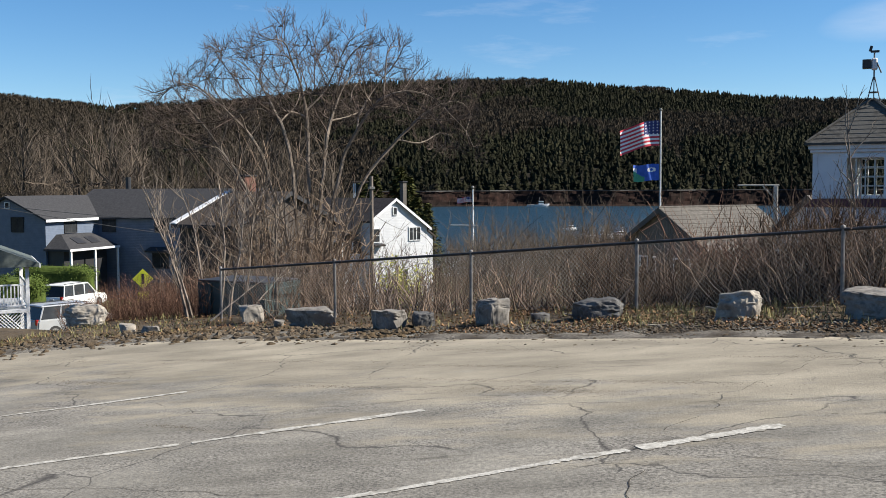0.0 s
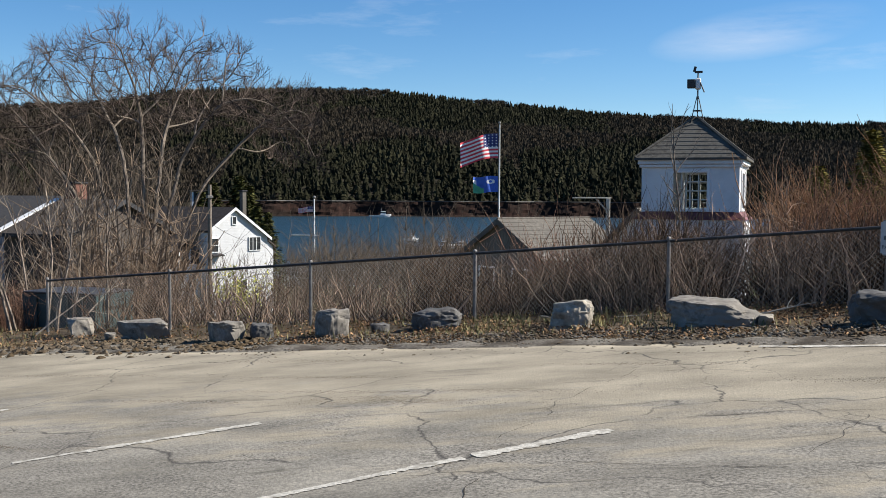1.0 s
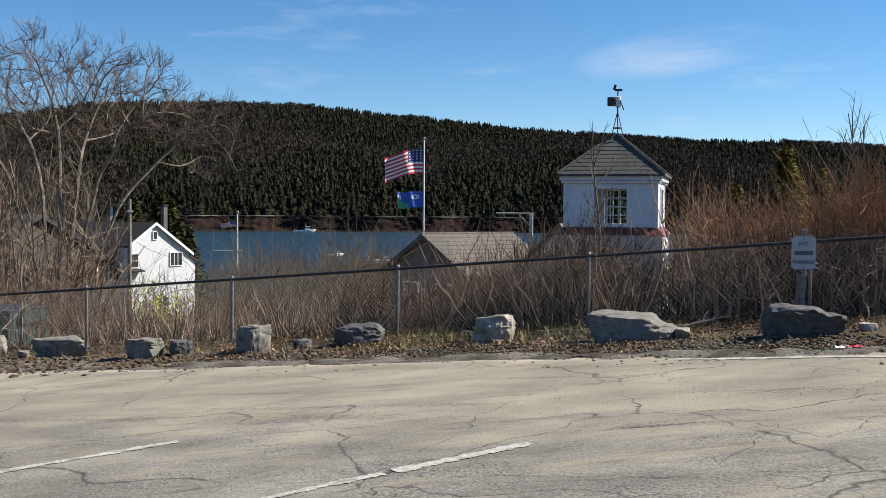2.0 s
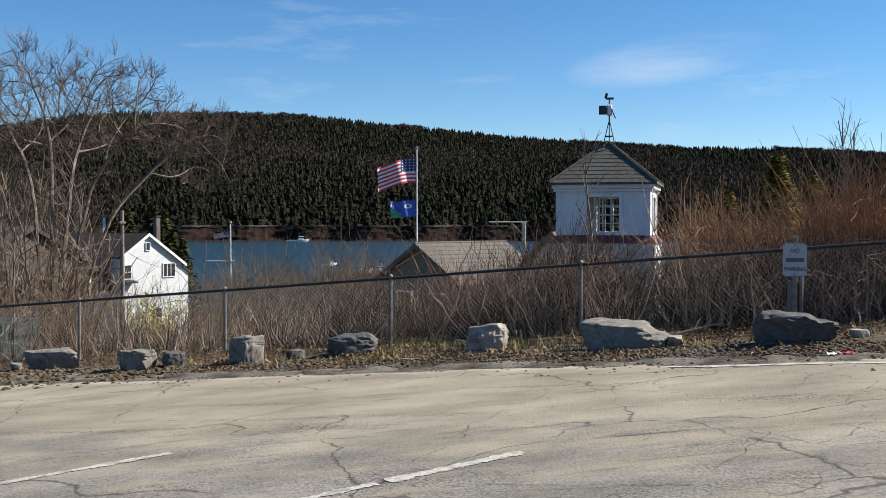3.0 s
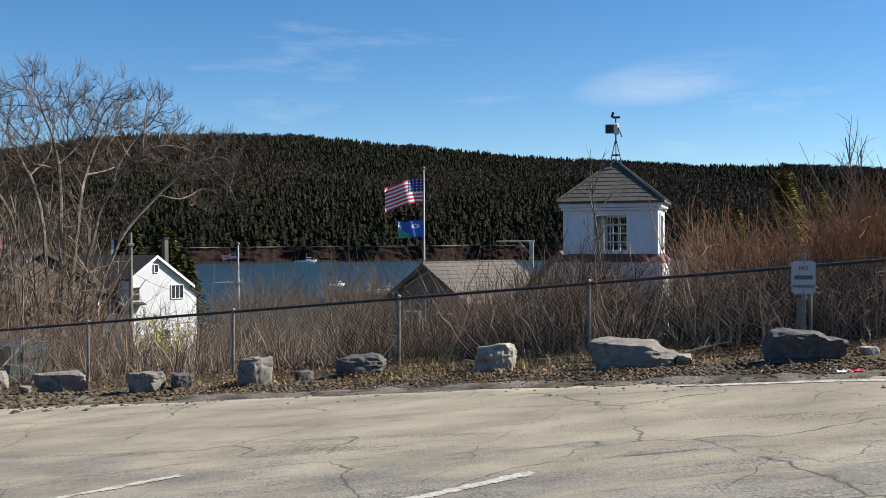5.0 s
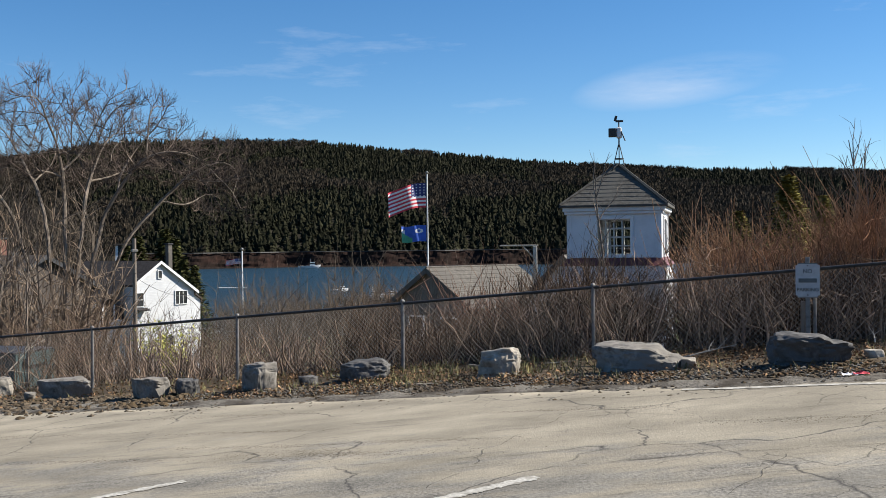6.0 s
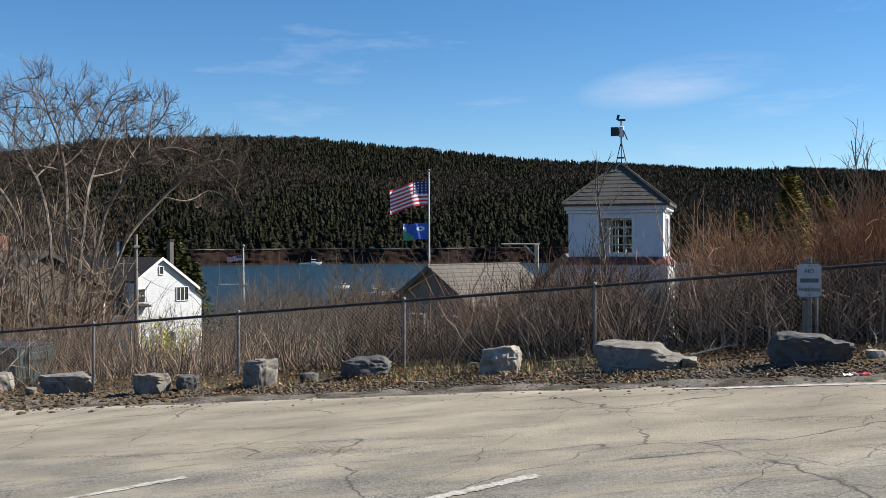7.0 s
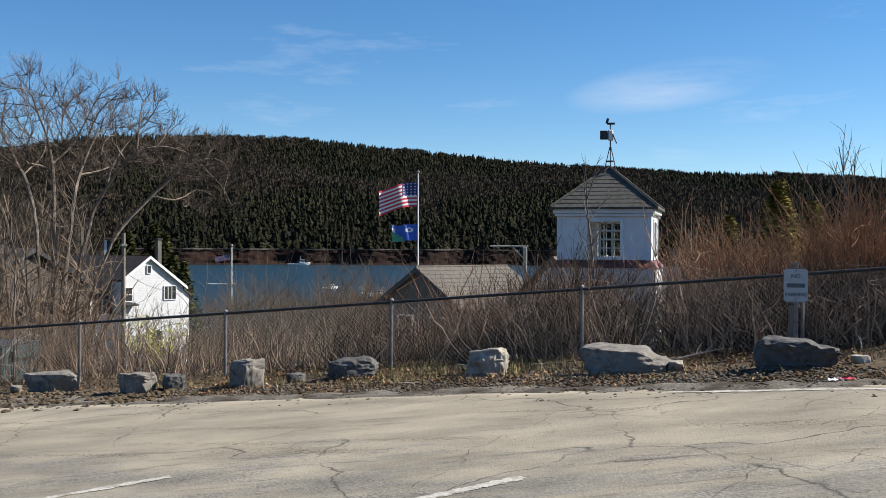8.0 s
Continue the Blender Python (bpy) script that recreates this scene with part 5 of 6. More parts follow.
def veranda():
    """The corner of a raised white veranda with railing, lattice skirt and a shingled roof."""
    v = thing("veranda", pose(-24.05, 34.6, 0.16, 0, 0, 38), "white railed veranda with lattice skirt and grey-green roof", "veranda")
    deck, rail, eave, g = -2.98, -2.05, -1.32, -4.6
    part("deck", box((-5, 0, deck - 0.14), (0, 4.5, deck), 0.01), M_WHITE, v)
    rf = prism([(0.35, eave - 0.06), (0.35, eave + 0.06), (-3.6, 0.35), (-5.4, 0.35), (-5.4, eave - 0.06)], -0.35, 4.8)
    part("roof", rf, M_ROOF_GREEN, v)
    part("fascia", box((0.35, -0.35, eave - 0.10), (0.39, 4.8, eave + 0.05)), M_WHITE, v)
    for x, y in ((-0.13, 0.0), (-2.6, 0.0), (-0.13, 4.3)):
        part("post", box((x, y, g), (x + 0.13, y + 0.13, eave), 0.008), M_WHITE, v)
    for z in (rail - 0.05, deck + 0.10):
        part("rail", box((-5, 0.03, z), (-0.13, 0.10, z + 0.06), 0.005), M_WHITE, v)
        part("rail", box((-0.10, 0.13, z), (-0.03, 4.3, z + 0.06), 0.005), M_WHITE, v)
    for i in range(38):
        x = -4.95 + i * 0.126
        part("baluster", box((x, 0.045, deck + 0.16), (x + 0.045, 0.09, rail - 0.05)), M_WHITE, v)
    for i in range(32):
        y = 0.25 + i * 0.126
        part("baluster", box((-0.09, y, deck + 0.16), (-0.045, y + 0.045, rail - 0.05)), M_WHITE, v)
    lat = Tubes(4)
    hgt = deck - 0.14 - g
    for way in (1, -1):
        for i in range(-14, 44):
            x0 = -5 + i * 0.13
            x1 = x0 + way * hgt
            pts = []
            for t in np.linspace(0, 1, 12):
                x = x0 + (x1 - x0) * t
                if -5 <= x <= -0.13:
                    pts.append(Vector((x, 0.05 + 0.01 * way, g + hgt * t)))
            if len(pts) > 1:
                lat.add([pts[0], pts[-1]], [0.022, 0.022])
    lat.make("lattice", M_WHITE, v)


veranda()


# ---- vehicles ----
def car(x, y, heading, paint, name, label, length=4.9, width=1.95, height=1.85, grounded=None):
    z = land_z(x, y) - 0.03 if grounded is None else grounded
    c = thing(name, pose(x, y, z, 0, 0, heading), label, "car", "parked vehicles")
    L, W, H = length / 2, width / 2, height
    # profile along the heading (x), tail at -L
    low = [(-L, 0.42), (-L + 0.05, 1.02), (-L + 0.12, 1.08), (L - 1.25, 1.10), (L - 0.15, 0.95), (L, 0.75), (L - 0.02, 0.35), (L - 0.3, 0.25), (-L + 0.2, 0.27)]
    bm = prism(low, -W, W)
    bmesh.ops.bevel(bm, geom=list(bm.edges), offset=0.06, segments=2, affect="EDGES")
    part("body", bm, paint, c, smooth=False)
    cab = bmesh.new()
    a = [cab.verts.new((px, s * (W - 0.05), 1.06)) for px, s in ((-L + 0.10, -1), (L - 1.15, -1), (L - 1.15, 1), (-L + 0.10, 1))]
    b = [cab.verts.new((px, s * (W - 0.20), H - 0.06)) for px, s in ((-L + 0.38, -1), (L - 1.95, -1), (L - 1.95, 1), (-L + 0.38, 1))]
    cab.faces.new(b)
    cab.faces.new(a[::-1])
    for i in range(4):
        cab.faces.new((a[i], a[(i + 1) % 4], b[(i + 1) % 4], b[i]))
    bmesh.ops.bevel(cab, geom=list(cab.edges), offset=0.03, segments=2, affect="EDGES")
    part("window_band", cab, M_DARKGLASS, c, "dark glass")
    part("roof", box((-L + 0.30, -W + 0.17, H - 0.10), (L - 1.90, W - 0.17, H), 0.05), paint, c)
    for s in (-1, 1):
        for px, qx in ((-L + 0.16, -L + 0.42), (-L + 1.25, -L + 1.40), (-0.05, 0.05), (L - 1.18, L - 1.95)):
            part("pillar", rod((px, s * (W - 0.05), 1.05), (qx, s * (W - 0.19), H - 0.07), 0.045, sides=6), paint, c)
        part("roof_rail", rod((-L + 0.5, s * (W - 0.28), H + 0.04), (L - 2.1, s * (W - 0.28), H + 0.04), 0.02, sides=6), M_BLACK, c)
        part("tail_light", box((-L - 0.02, s * (W - 0.17) - 0.09, 0.80), (-L + 0.12, s * (W - 0.17) + 0.09, 1.10), 0.02), M_LAMPRED, c)
        part("headlight", box((L - 0.14, s * (W - 0.25) - 0.16, 0.70), (L + 0.01, s * (W - 0.25) + 0.16, 0.86), 0.03), M_GALV, c)
        part("mirror", box((L - 1.55, s * (W + 0.08) - 0.09, 1.10), (L - 1.42, s * (W + 0.08) + 0.09, 1.26), 0.03), paint, c)
        for px in (-L + 0.95, L - 0.95):
            wh = part("wheel", rod((px, s * (W - 0.22), 0.36), (px, s * (W + 0.01), 0.36), 0.36, sides=20), M_RUBBER, c)
            part("rim", rod((px, s * (W - 0.02), 0.36), (px, s * (W + 0.02), 0.36), 0.23, sides=14), M_GALV, wh)
    part("bumper", box((-L - 0.07, -W + 0.05, 0.34), (-L + 0.08, W - 0.05, 0.58), 0.04), M_BLACK, c)
    part("bumper", box((L - 0.1, -W + 0.05, 0.30), (L + 0.05, W - 0.05, 0.52), 0.04), M_BLACK, c)
    part("number_plate", box((-L - 0.02, -0.16, 0.78), (-L + 0.05, 0.16, 0.92)), M_SIGN, c)


car(-44.1, 68.9, 84, M_CARWHITE, "suv", "white boxy sport utility vehicle parked by a hedge", 5.0, 2.0, 1.92)
car(-32.3, 50.3, 60, M_CARSILVER, "minivan", "silver minivan parked behind a boulder", 5.0, 2.0, 1.78)


def hedge(x, y, lx, ly, h, seed, turn, label):
    r = np.random.default_rng(seed)
    ob = thing("hedge", pose(x, y, land_z(x, y), 0, 0, turn), label, "hedge", "clipped hedges")
    bm = bmesh.new()
    bmesh.ops.create_icosphere(bm, subdivisions=4, radius=1)
    for v in bm.verts:
        c = Vector([math.copysign(abs(q) ** 0.45, q) for q in v.co])
        c *= 0.86 + 0.06 * noise.noise(c * 2.3 + Vector((seed, 0, 0)))
        v.co = Vector((c.x * lx / 2, c.y * ly / 2, h / 2 + c.z * h / 2))
    part("foliage_mass", bm, M_HEDGE, ob)
    v, f = [], []
    for i in range(5200):
        d = Vector(r.normal(0, 1, 3)).normalized()
        c = Vector([math.copysign(abs(q) ** 0.45, q) for q in d]) * r.uniform(0.84, 1.0)
        p = Vector((c.x * lx / 2, c.y * ly / 2, h / 2 + c.z * h / 2))
        a, b = Vector(r.normal(0, 0.055, 3)), Vector(r.normal(0, 0.055, 3))
        k = len(v)
        v += [p, p + a, p + b]
        f.append((k, k + 1, k + 2))
    from_lists("leaves", v, f, M_HEDGE, ob)


hedge(-39.6, 56.0, 3.4, 2.4, 3.1, 3, 20, "rounded green clipped hedge beside the drive")
hedge(-49.0, 74.0, 7.0, 2.2, 3.3, 5, 12, "long clipped green hedge in front of the blue house")


def board_fence():
    f = thing("board_fence", pose(-37.2, 66.0, 0, 0, 0, -8), "grey weathered board fence beside the blue house", "fence")
    for i in range(34):
        x = i * 0.2
        z = land_z(-37.2 + x, 66.0 - 0.14 * x)
        part("board", box((x, 0, z - 0.3), (x + 0.185, 0.03, z + 1.9 + 0.03 * math.sin(i * 2.1)), 0.004), M_POLE, f)
    part("rail", box((0, 0.03, land_z(-34, 65.5) + 1.1), (6.8, 0.09, land_z(-34, 65.5) + 1.2)), M_POLE, f)


board_fence()


# ---- poles, flags, wires ----
def flag(name, parent, w, h, colours, wave=0.16, droop=0.25):
    """A waving flag flying towards -x from its hoist at x = 0, top at z = 0. colours(u, v) gives a material index."""
    nx, nz = 30, 26
    v, f, idx = [], [], []
    for i in range(nx + 1):
        u = i / nx
        for j in range(nz + 1):
            t = j / nz
            ph = u * 9 + t * 1.3
            v.append((-u * w * 0.95, wave * u ** 0.6 * math.sin(ph), -t * h - droop * u * u * h * 0.7 + 0.05 * u * math.sin(u * 7)))
    for i in range(nx):
        for j in range(nz):
            a = i * (nz + 1) + j
            f.append((a, a + nz + 1, a + nz + 2, a + 1))
            idx.append(colours((i + 0.5) / nx, (j + 0.5) / nz))
    ob = from_lists(name, v, f, [M_FLAG_W, M_FLAG_R, M_FLAG_B, M_FLAG_BLUE, M_FLAG_GREEN], parent, smooth=True)
    ob.data.polygons.foreach_set("material_index", idx)
    return ob


def stripes(u, v):
    if u < 0.4 and v < 7 / 13:
        return 0 if int(u * 30) % 3 == 1 and int(v * 26) % 3 == 1 else 2
    return 1 if int(v * 13) % 2 == 0 else 0


def emblem(u, v):
    if (u - 0.3) ** 2 / 0.03 + (v - 0.35) ** 2 / 0.02 < 1 and abs(u - 0.3) + abs(v - 0.35) > 0.08:
        return 0
    if u > 0.55 and v > 0.9 - 0.9 * (u - 0.4):
        return 4
    if u > 0.86 and 0.2 < v < 0.5:
        return 0
    return 3


def flagpole(x, y, top, name, label, r=0.06):
    z = land_z(x, y)
    p = thing(name, pose(x, y, z), label, "flagpole", "flagpoles")
    part("pole", rod((0, 0, -0.2), (0, 0, top - z), r, r * 0.6, 12), M_WHITE, p)
    ball = bmesh.new()
    bmesh.ops.create_uvsphere(ball, u_segments=10, v_segments=7, radius=r * 1.5, matrix=Matrix.Translation((0, 0, top - z + r)))
    part("finial", ball, M_GALV, p)
    part("base", rod((0, 0, 0), (0, 0, 0.15), 0.25, 0.2, 12), M_ROCK, p)
    part("halyard", rod((-0.10, -0.03, 0.8), (-0.07, -0.02, top - z - 0.1), 0.006, sides=4), M_CABLE, p)
    return p, top - z


p, hgt = flagpole(-1.5, 60.04, 5.85, "flagpole", "tall white flagpole flying two flags")
fl = flag("flag", None, 2.3, 1.4, stripes, 0.2, 0.62)
fl.matrix_world = pose(-1.57, 60.0, 5.32, 0, 0, 12)
tagged(fl, "striped red, white and blue flag waving from a flagpole", "flag", "flags")
fl = flag("flag", None, 1.5, 0.92, emblem, 0.12, 0.15)
fl.matrix_world = pose(-1.57, 60.0, 2.9, 0, 0, 8)
tagged(fl, "blue and green flag with a pale emblem", "flag", "flags")

p, hgt = flagpole(-23.3, 114.7, 1.45, "yardarm_flagpole", "white flagpole with a short crossarm near the shore", 0.12)
part("yard", rod((-2.6, 0, hgt - 4.1), (0.5, 0, hgt - 4.1), 0.05, sides=6), M_WHITE, p)
fl = flag("flag", None, 1.7, 0.6, stripes, 0.12, 0.5)
fl.matrix_world = pose(-23.45, 114.7, 0.55, 0, 0, 10)
tagged(fl, "small striped flag on a white pole", "flag", "flags")


def utility_pole(x, y, top):
    z = land_z(x, y)
    p = thing("utility_pole", pose(x, y, z, 0, 0, 30), "weathered wooden utility pole with a cable bracket", "utility pole")
    part("pole", rod((0, 0, -0.3), (0, 0, top - z), 0.14, 0.10, 10), M_POLE, p)
    part("bracket", box((-0.16, -0.16, top - z - 0.75), (0.16, 0.16, top - z - 0.6), 0.02), M_GALV, p)
    return Vector((x, y, top - 0.3))


pole_top = utility_pole(-17.6, 57.4, 2.3)


def cable(a, b, sag, r=0.018):
    t = Tubes(4)
    a, b = Vector(a), Vector(b)
    pts = [a + (b - a) * (i / 24) - Vector((0, 0, sag * 4 * (i / 24) * (1 - i / 24))) for i in range(25)]
    t.add(pts, [r] * 25)
    tagged(t.make("power_cable", M_CABLE), "thin overhead service cable", "cable", "overhead cables")


cable((-42.0, 54.0, 1.0), (-17.6, 57.4, -2.2), 0.35, 0.02)
cable((-60.0, 66.0, 1.9), (-17.6, 57.4, -0.9), 0.5, 0.016)
cable((-17.6, 57.4, 0.2), (-18.6, 74.2, -1.6), 0.4, 0.014)
cable((-17.6, 57.4, -2.2), (-9.0, 80.0, -4.5), 0.5, 0.014)


# ---- harbour ----
def boat(x, y, length, heading, label):
    b = thing("boat", pose(x, y, WATER_Z, 0, 0, heading), label, "boat", "moored boats")
    L, W = length / 2, length * 0.15
    bm = bmesh.new()
    rings = []
    for px, w, z0, z1 in ((-L, 0.85, 0.05, 0.8), (-L * 0.4, 1.0, -0.1, 0.8), (L * 0.3, 0.9, -0.1, 0.95), (L * 0.8, 0.4, 0.1, 1.15), (L, 0.03, 0.6, 1.25)):
        rings.append([bm.verts.new((px, s * W * w * k, z * length / 8)) for s, k, z in ((-1, 1, z1), (-1, 0.6, z0), (1, 0.6, z0), (1, 1, z1))])
    for p, q in zip(rings, rings[1:]):
        for j in range(4):
            bm.faces.new((p[j], p[(j + 1) % 4], q[(j + 1) % 4], q[j]))
    bm.faces.new(rings[0])
    bm.faces.new(rings[-1][::-1])
    bmesh.ops.recalc_face_normals(bm, faces=bm.faces)
    part("hull", bm, M_WHITE, b)
    s = length / 8
    part("wheelhouse", box((L * 0.05, -W * 0.65, 0.8 * s), (L * 0.5, W * 0.65, 2.1 * s), 0.06), M_WHITE, b)
    part("windows", box((L * 0.04, -W * 0.67, 1.5 * s), (L * 0.51, W * 0.67, 1.9 * s)), M_DARKGLASS, b)
    part("mast", rod((L * 0.1, 0, 2.1 * s), (L * 0.1, 0, 3.4 * s), 0.05), M_WHITE, b)


boat(-97, 700, 15, 10, "long white motor boat far out on the water")
boat(-22.5, 283, 7.5, 15, "white lobster boat moored by the dock")
boat(-16.5, 287, 6.5, -160, "small white lobster boat moored by the dock")
boat(-36.0, 330, 6.0, 40, "small white moored boat")
boat(26.0, 360, 7.0, 5, "small white moored boat")


def dock():
    d = thing("dock", pose(-24, 277, WATER_Z, 0, 0, 6), "low grey timber dock on piles", "dock")
    for i in range(20):
        part("plank", box((i * 0.9, -1.2, 0.85), (i * 0.9 + 0.84, 1.2, 0.97)), M_POLE, d)
    for i in range(7):
        for y in (-1.1, 1.1):
            part("pile", rod((i * 2.9, y, -3), (i * 2.9, y, 1.8), 0.16), M_POLE, d)


dock()


def far_shore():
    """A weedy stone causeway wall along the far shore, with a pale roadside rail on top."""
    w = thing("causeway", Matrix(), "dark reddish weed-covered stone causeway with a pale guard rail", "causeway", kind="structure")
    verts, faces = [], []
    azs = np.arange(-16.5, 20, 0.12)
    rows = 7
    for i, az in enumerate(azs):
        a = math.radians(az)
        for j in range(rows):
            t = j / (rows - 1)
            rad = 742 + 6 * math.sin(az * 0.55) + 3 * math.sin(az * 1.9) + 7 * t + 2.2 * noise.noise((az * 3, t * 4, 0)) - (6 if j == 0 else 0)
            z = -13.0 + 11.0 * t + 0.7 * noise.noise((az * 5, t * 5, 6))
            verts.append((rad * math.sin(a), rad * math.cos(a), z))
    for i in range(len(azs) - 1):
        for j in range(rows - 1):
            faces.append((i * rows + j, (i + 1) * rows + j, (i + 1) * rows + j + 1, i * rows + j + 1))
    from_lists("stone_bank", verts, faces, M_SHORE, w)
    t = Tubes(4)
    pts = []
    for az in np.arange(-16.5, 20, 0.5):
        a = math.radians(az)
        rad = 748 + 6 * math.sin(az * 0.55) + 3 * math.sin(az * 1.9)
        pts.append(Vector((rad * math.sin(a), rad * math.cos(a), -1.6)))
    t.add(pts, [0.35] * len(pts))
    t.make("guard_rail", M_RAIL, w)


far_shore()


# ---- things near the fence ----
def dumpster(x, y, turn):
    z = land_z(x, y) - 0.02
    d = thing("dumpster", pose(x, y, z, 0, 0, turn), "dark teal steel dumpster behind the fence", "dumpster")
    part("body", prism([(-0.95, 0.12), (0.95, 0.12), (0.98, 0.85), (-0.98, 0.85)], -0.65, 0.65), M_TEAL, d)
    for px in (-0.6, -0.2, 0.2, 0.6):
        part("rib", box((px - 0.04, -0.70, 0.15), (px + 0.04, -0.65, 0.82), 0.008), M_TEAL, d)
    for s in (-1, 1):
        part("lid", box((min(0, s * 0.96), -0.68, 0.855), (max(0, s * 0.96), 0.68, 0.90), 0.012), M_BLACK, d)
        part("lifting_pocket", box((s * 1.03 - 0.06, -0.4, 0.6), (s * 1.03 + 0.06, 0.4, 0.75), 0.01), M_TEAL, d)
        for q in (-0.5, 0.5):
            part("skid", box((s * 0.8 - 0.06, q - 0.06, 0), (s * 0.8 + 0.06, q + 0.06, 0.12)), M_BLACK, d)


dumpster(-9.95, 22.6, -15)


def warning_sign():
    x, y = -20.7, 37.0
    z = land_z(x, y)
    s = thing("warning_sign", pose(x, y, z, 0, 0, 25), "fluorescent yellow-green diamond warning sign on a post", "sign")
    top = -1.85 - z
    part("post", box((-0.03, 0.0, -0.2), (0.03, 0.04, top + 0.3), 0.004), M_GALV, s)
    plate = part("plate", box((-0.28, -0.02, top - 0.28), (0.28, -0.01, top + 0.28), 0, pose(0, 0, 0, 0, 45, 0)), M_YELLOW, s)
    part("symbol", box((-0.05, -0.026, top - 0.2), (0.06, -0.022, top + 0.2)), M_BLACK, plate)
    part("lower_plate", box((-0.2, -0.02, top - 0.85), (0.2, -0.01, top - 0.5)), M_YELLOW, s)


warning_sign()


def leafy_bush(x, y, w, h, count, material, label, seed):
    r = np.random.default_rng(seed)
    b = thing("bush", pose(x, y, land_z(x, y)), label, "bush", "small green bushes")
    t = Tubes(3)
    v, f = [], []
    for i in range(26):
        pts = stem(t, Vector((r.normal(0, 0.05), r.normal(0, 0.05), 0)), Vector((r.normal(0, 0.3), r.normal(0, 0.3), 1)), h * r.uniform(0.6, 1), 0.007, 5, 0.1)
        for k in range(count // 26):
            p = pts[r.integers(1, 6)] + Vector(r.normal(0, 0.07 * w, 3))
            a, c = Vector(r.normal(0, 0.035, 3)), Vector(r.normal(0, 0.035, 3))
            n = len(v)
            v += [p, p + a, p + c]
            f.append((n, n + 1, n + 2))
    t.make("stems", M_STEM, b)
    from_lists("leaves", v, f, material, b)


M_BUD = mat("yellow_green_buds", (0.25, 0.26, 0.03), (0.52, 0.50, 0.08), 4, 0.7, 0.0, vary=0.4)
leafy_bush(-5.55, 20.3, 1.0, 1.15, 900, M_BUD, "small yellow-green budding bush behind the fence", 3)
leafy_bush(-19.6, 36.0, 1.2, 1.6, 900, M_BUD, "yellow-green flowering bush by the russet shrubs", 5)


# ---- litter, stones, grass and sticks along the lot's edge ----
def shoulder_spot(r, lo=-0.1, hi=1.0):
    """A random place between the lot's edge (0) and the fence (1)."""
    x = r.uniform(-15.5, 8.5)
    e = edge_y(x)
    f = FENCE_AT.y + (x - FENCE_AT.x) * FENCE_STEP.y / FENCE_STEP.x
    f = f if x > -9.5 else e + 5
    y = e + (f - e) * r.uniform(lo, hi)
    return x, y


def build_leaves():
    r = np.random.default_rng(21)
    v, f = [], []
    for i in range(26000):
        x, y = shoulder_spot(r, 0.15, 1.35)
        if noise.noise((x * 0.8, y * 0.8, 2)) < r.uniform(-0.6, 0.15) or (x < -3.5 and r.uniform() < 0.72):
            continue
        z = land_z(x, y) + r.uniform(-0.02, 0.03)
        p = Vector((x, y, z))
        a = r.uniform(0, 6.28)
        s = r.uniform(0.012, 0.034)
        d = Vector((math.cos(a), math.sin(a), r.normal(0, 0.45))) * s
        e = Vector((-math.sin(a), math.cos(a), r.normal(0, 0.45))) * s * 0.6
        k = len(v)
        v += [p - d, p - e + Vector((0, 0, 0.012)), p + d, p + e + Vector((0, 0, 0.012))]
        f.append((k, k + 1, k + 2, k + 3))
    tagged(from_lists("leaf_litter", v, f, M_LEAF_DEAD), "brown dead leaves scattered below the fence", "leaf litter", kind="stuff")


def build_stones():
    r = np.random.default_rng(22)
    bm = bmesh.new()
    bmesh.ops.create_icosphere(bm, subdivisions=1, radius=1)
    tv = np.array([tuple(q.co) for q in bm.verts])
    tf = [tuple(q.index for q in p.verts) for p in bm.faces]
    bm.free()
    for name, count, size, m, label in (("gravel", 9000, (0.006, 0.026), M_GRAVEL, "loose gravel and grit along the lot edge"), ("dirt_clods", 3600, (0.008, 0.034), M_DIRT, "dark crumbled earth and clods along the lot edge")):
        verts, faces = [], []
        for i in range(count):
            x, y = shoulder_spot(r, -0.02, 0.45) if r.uniform() < 0.9 else shoulder_spot(r, -0.25, 0.1)
            s = r.uniform(*size) * (2.2 if x < -4 and name == "dirt_clods" else 1.0)
            k = i * len(tv)
            q = tv * (1 + 0.3 * r.normal(0, 1, tv.shape)) * np.array([s, s, s * 0.6]) + np.array([x, y, land_z(x, y) + s * 0.15])
            verts.append(q)
            faces.extend([tuple(j + k for j in t) for t in tf])
        tagged(from_lists(name, np.concatenate(verts).tolist(), faces, m), label, "ground litter", kind="stuff")


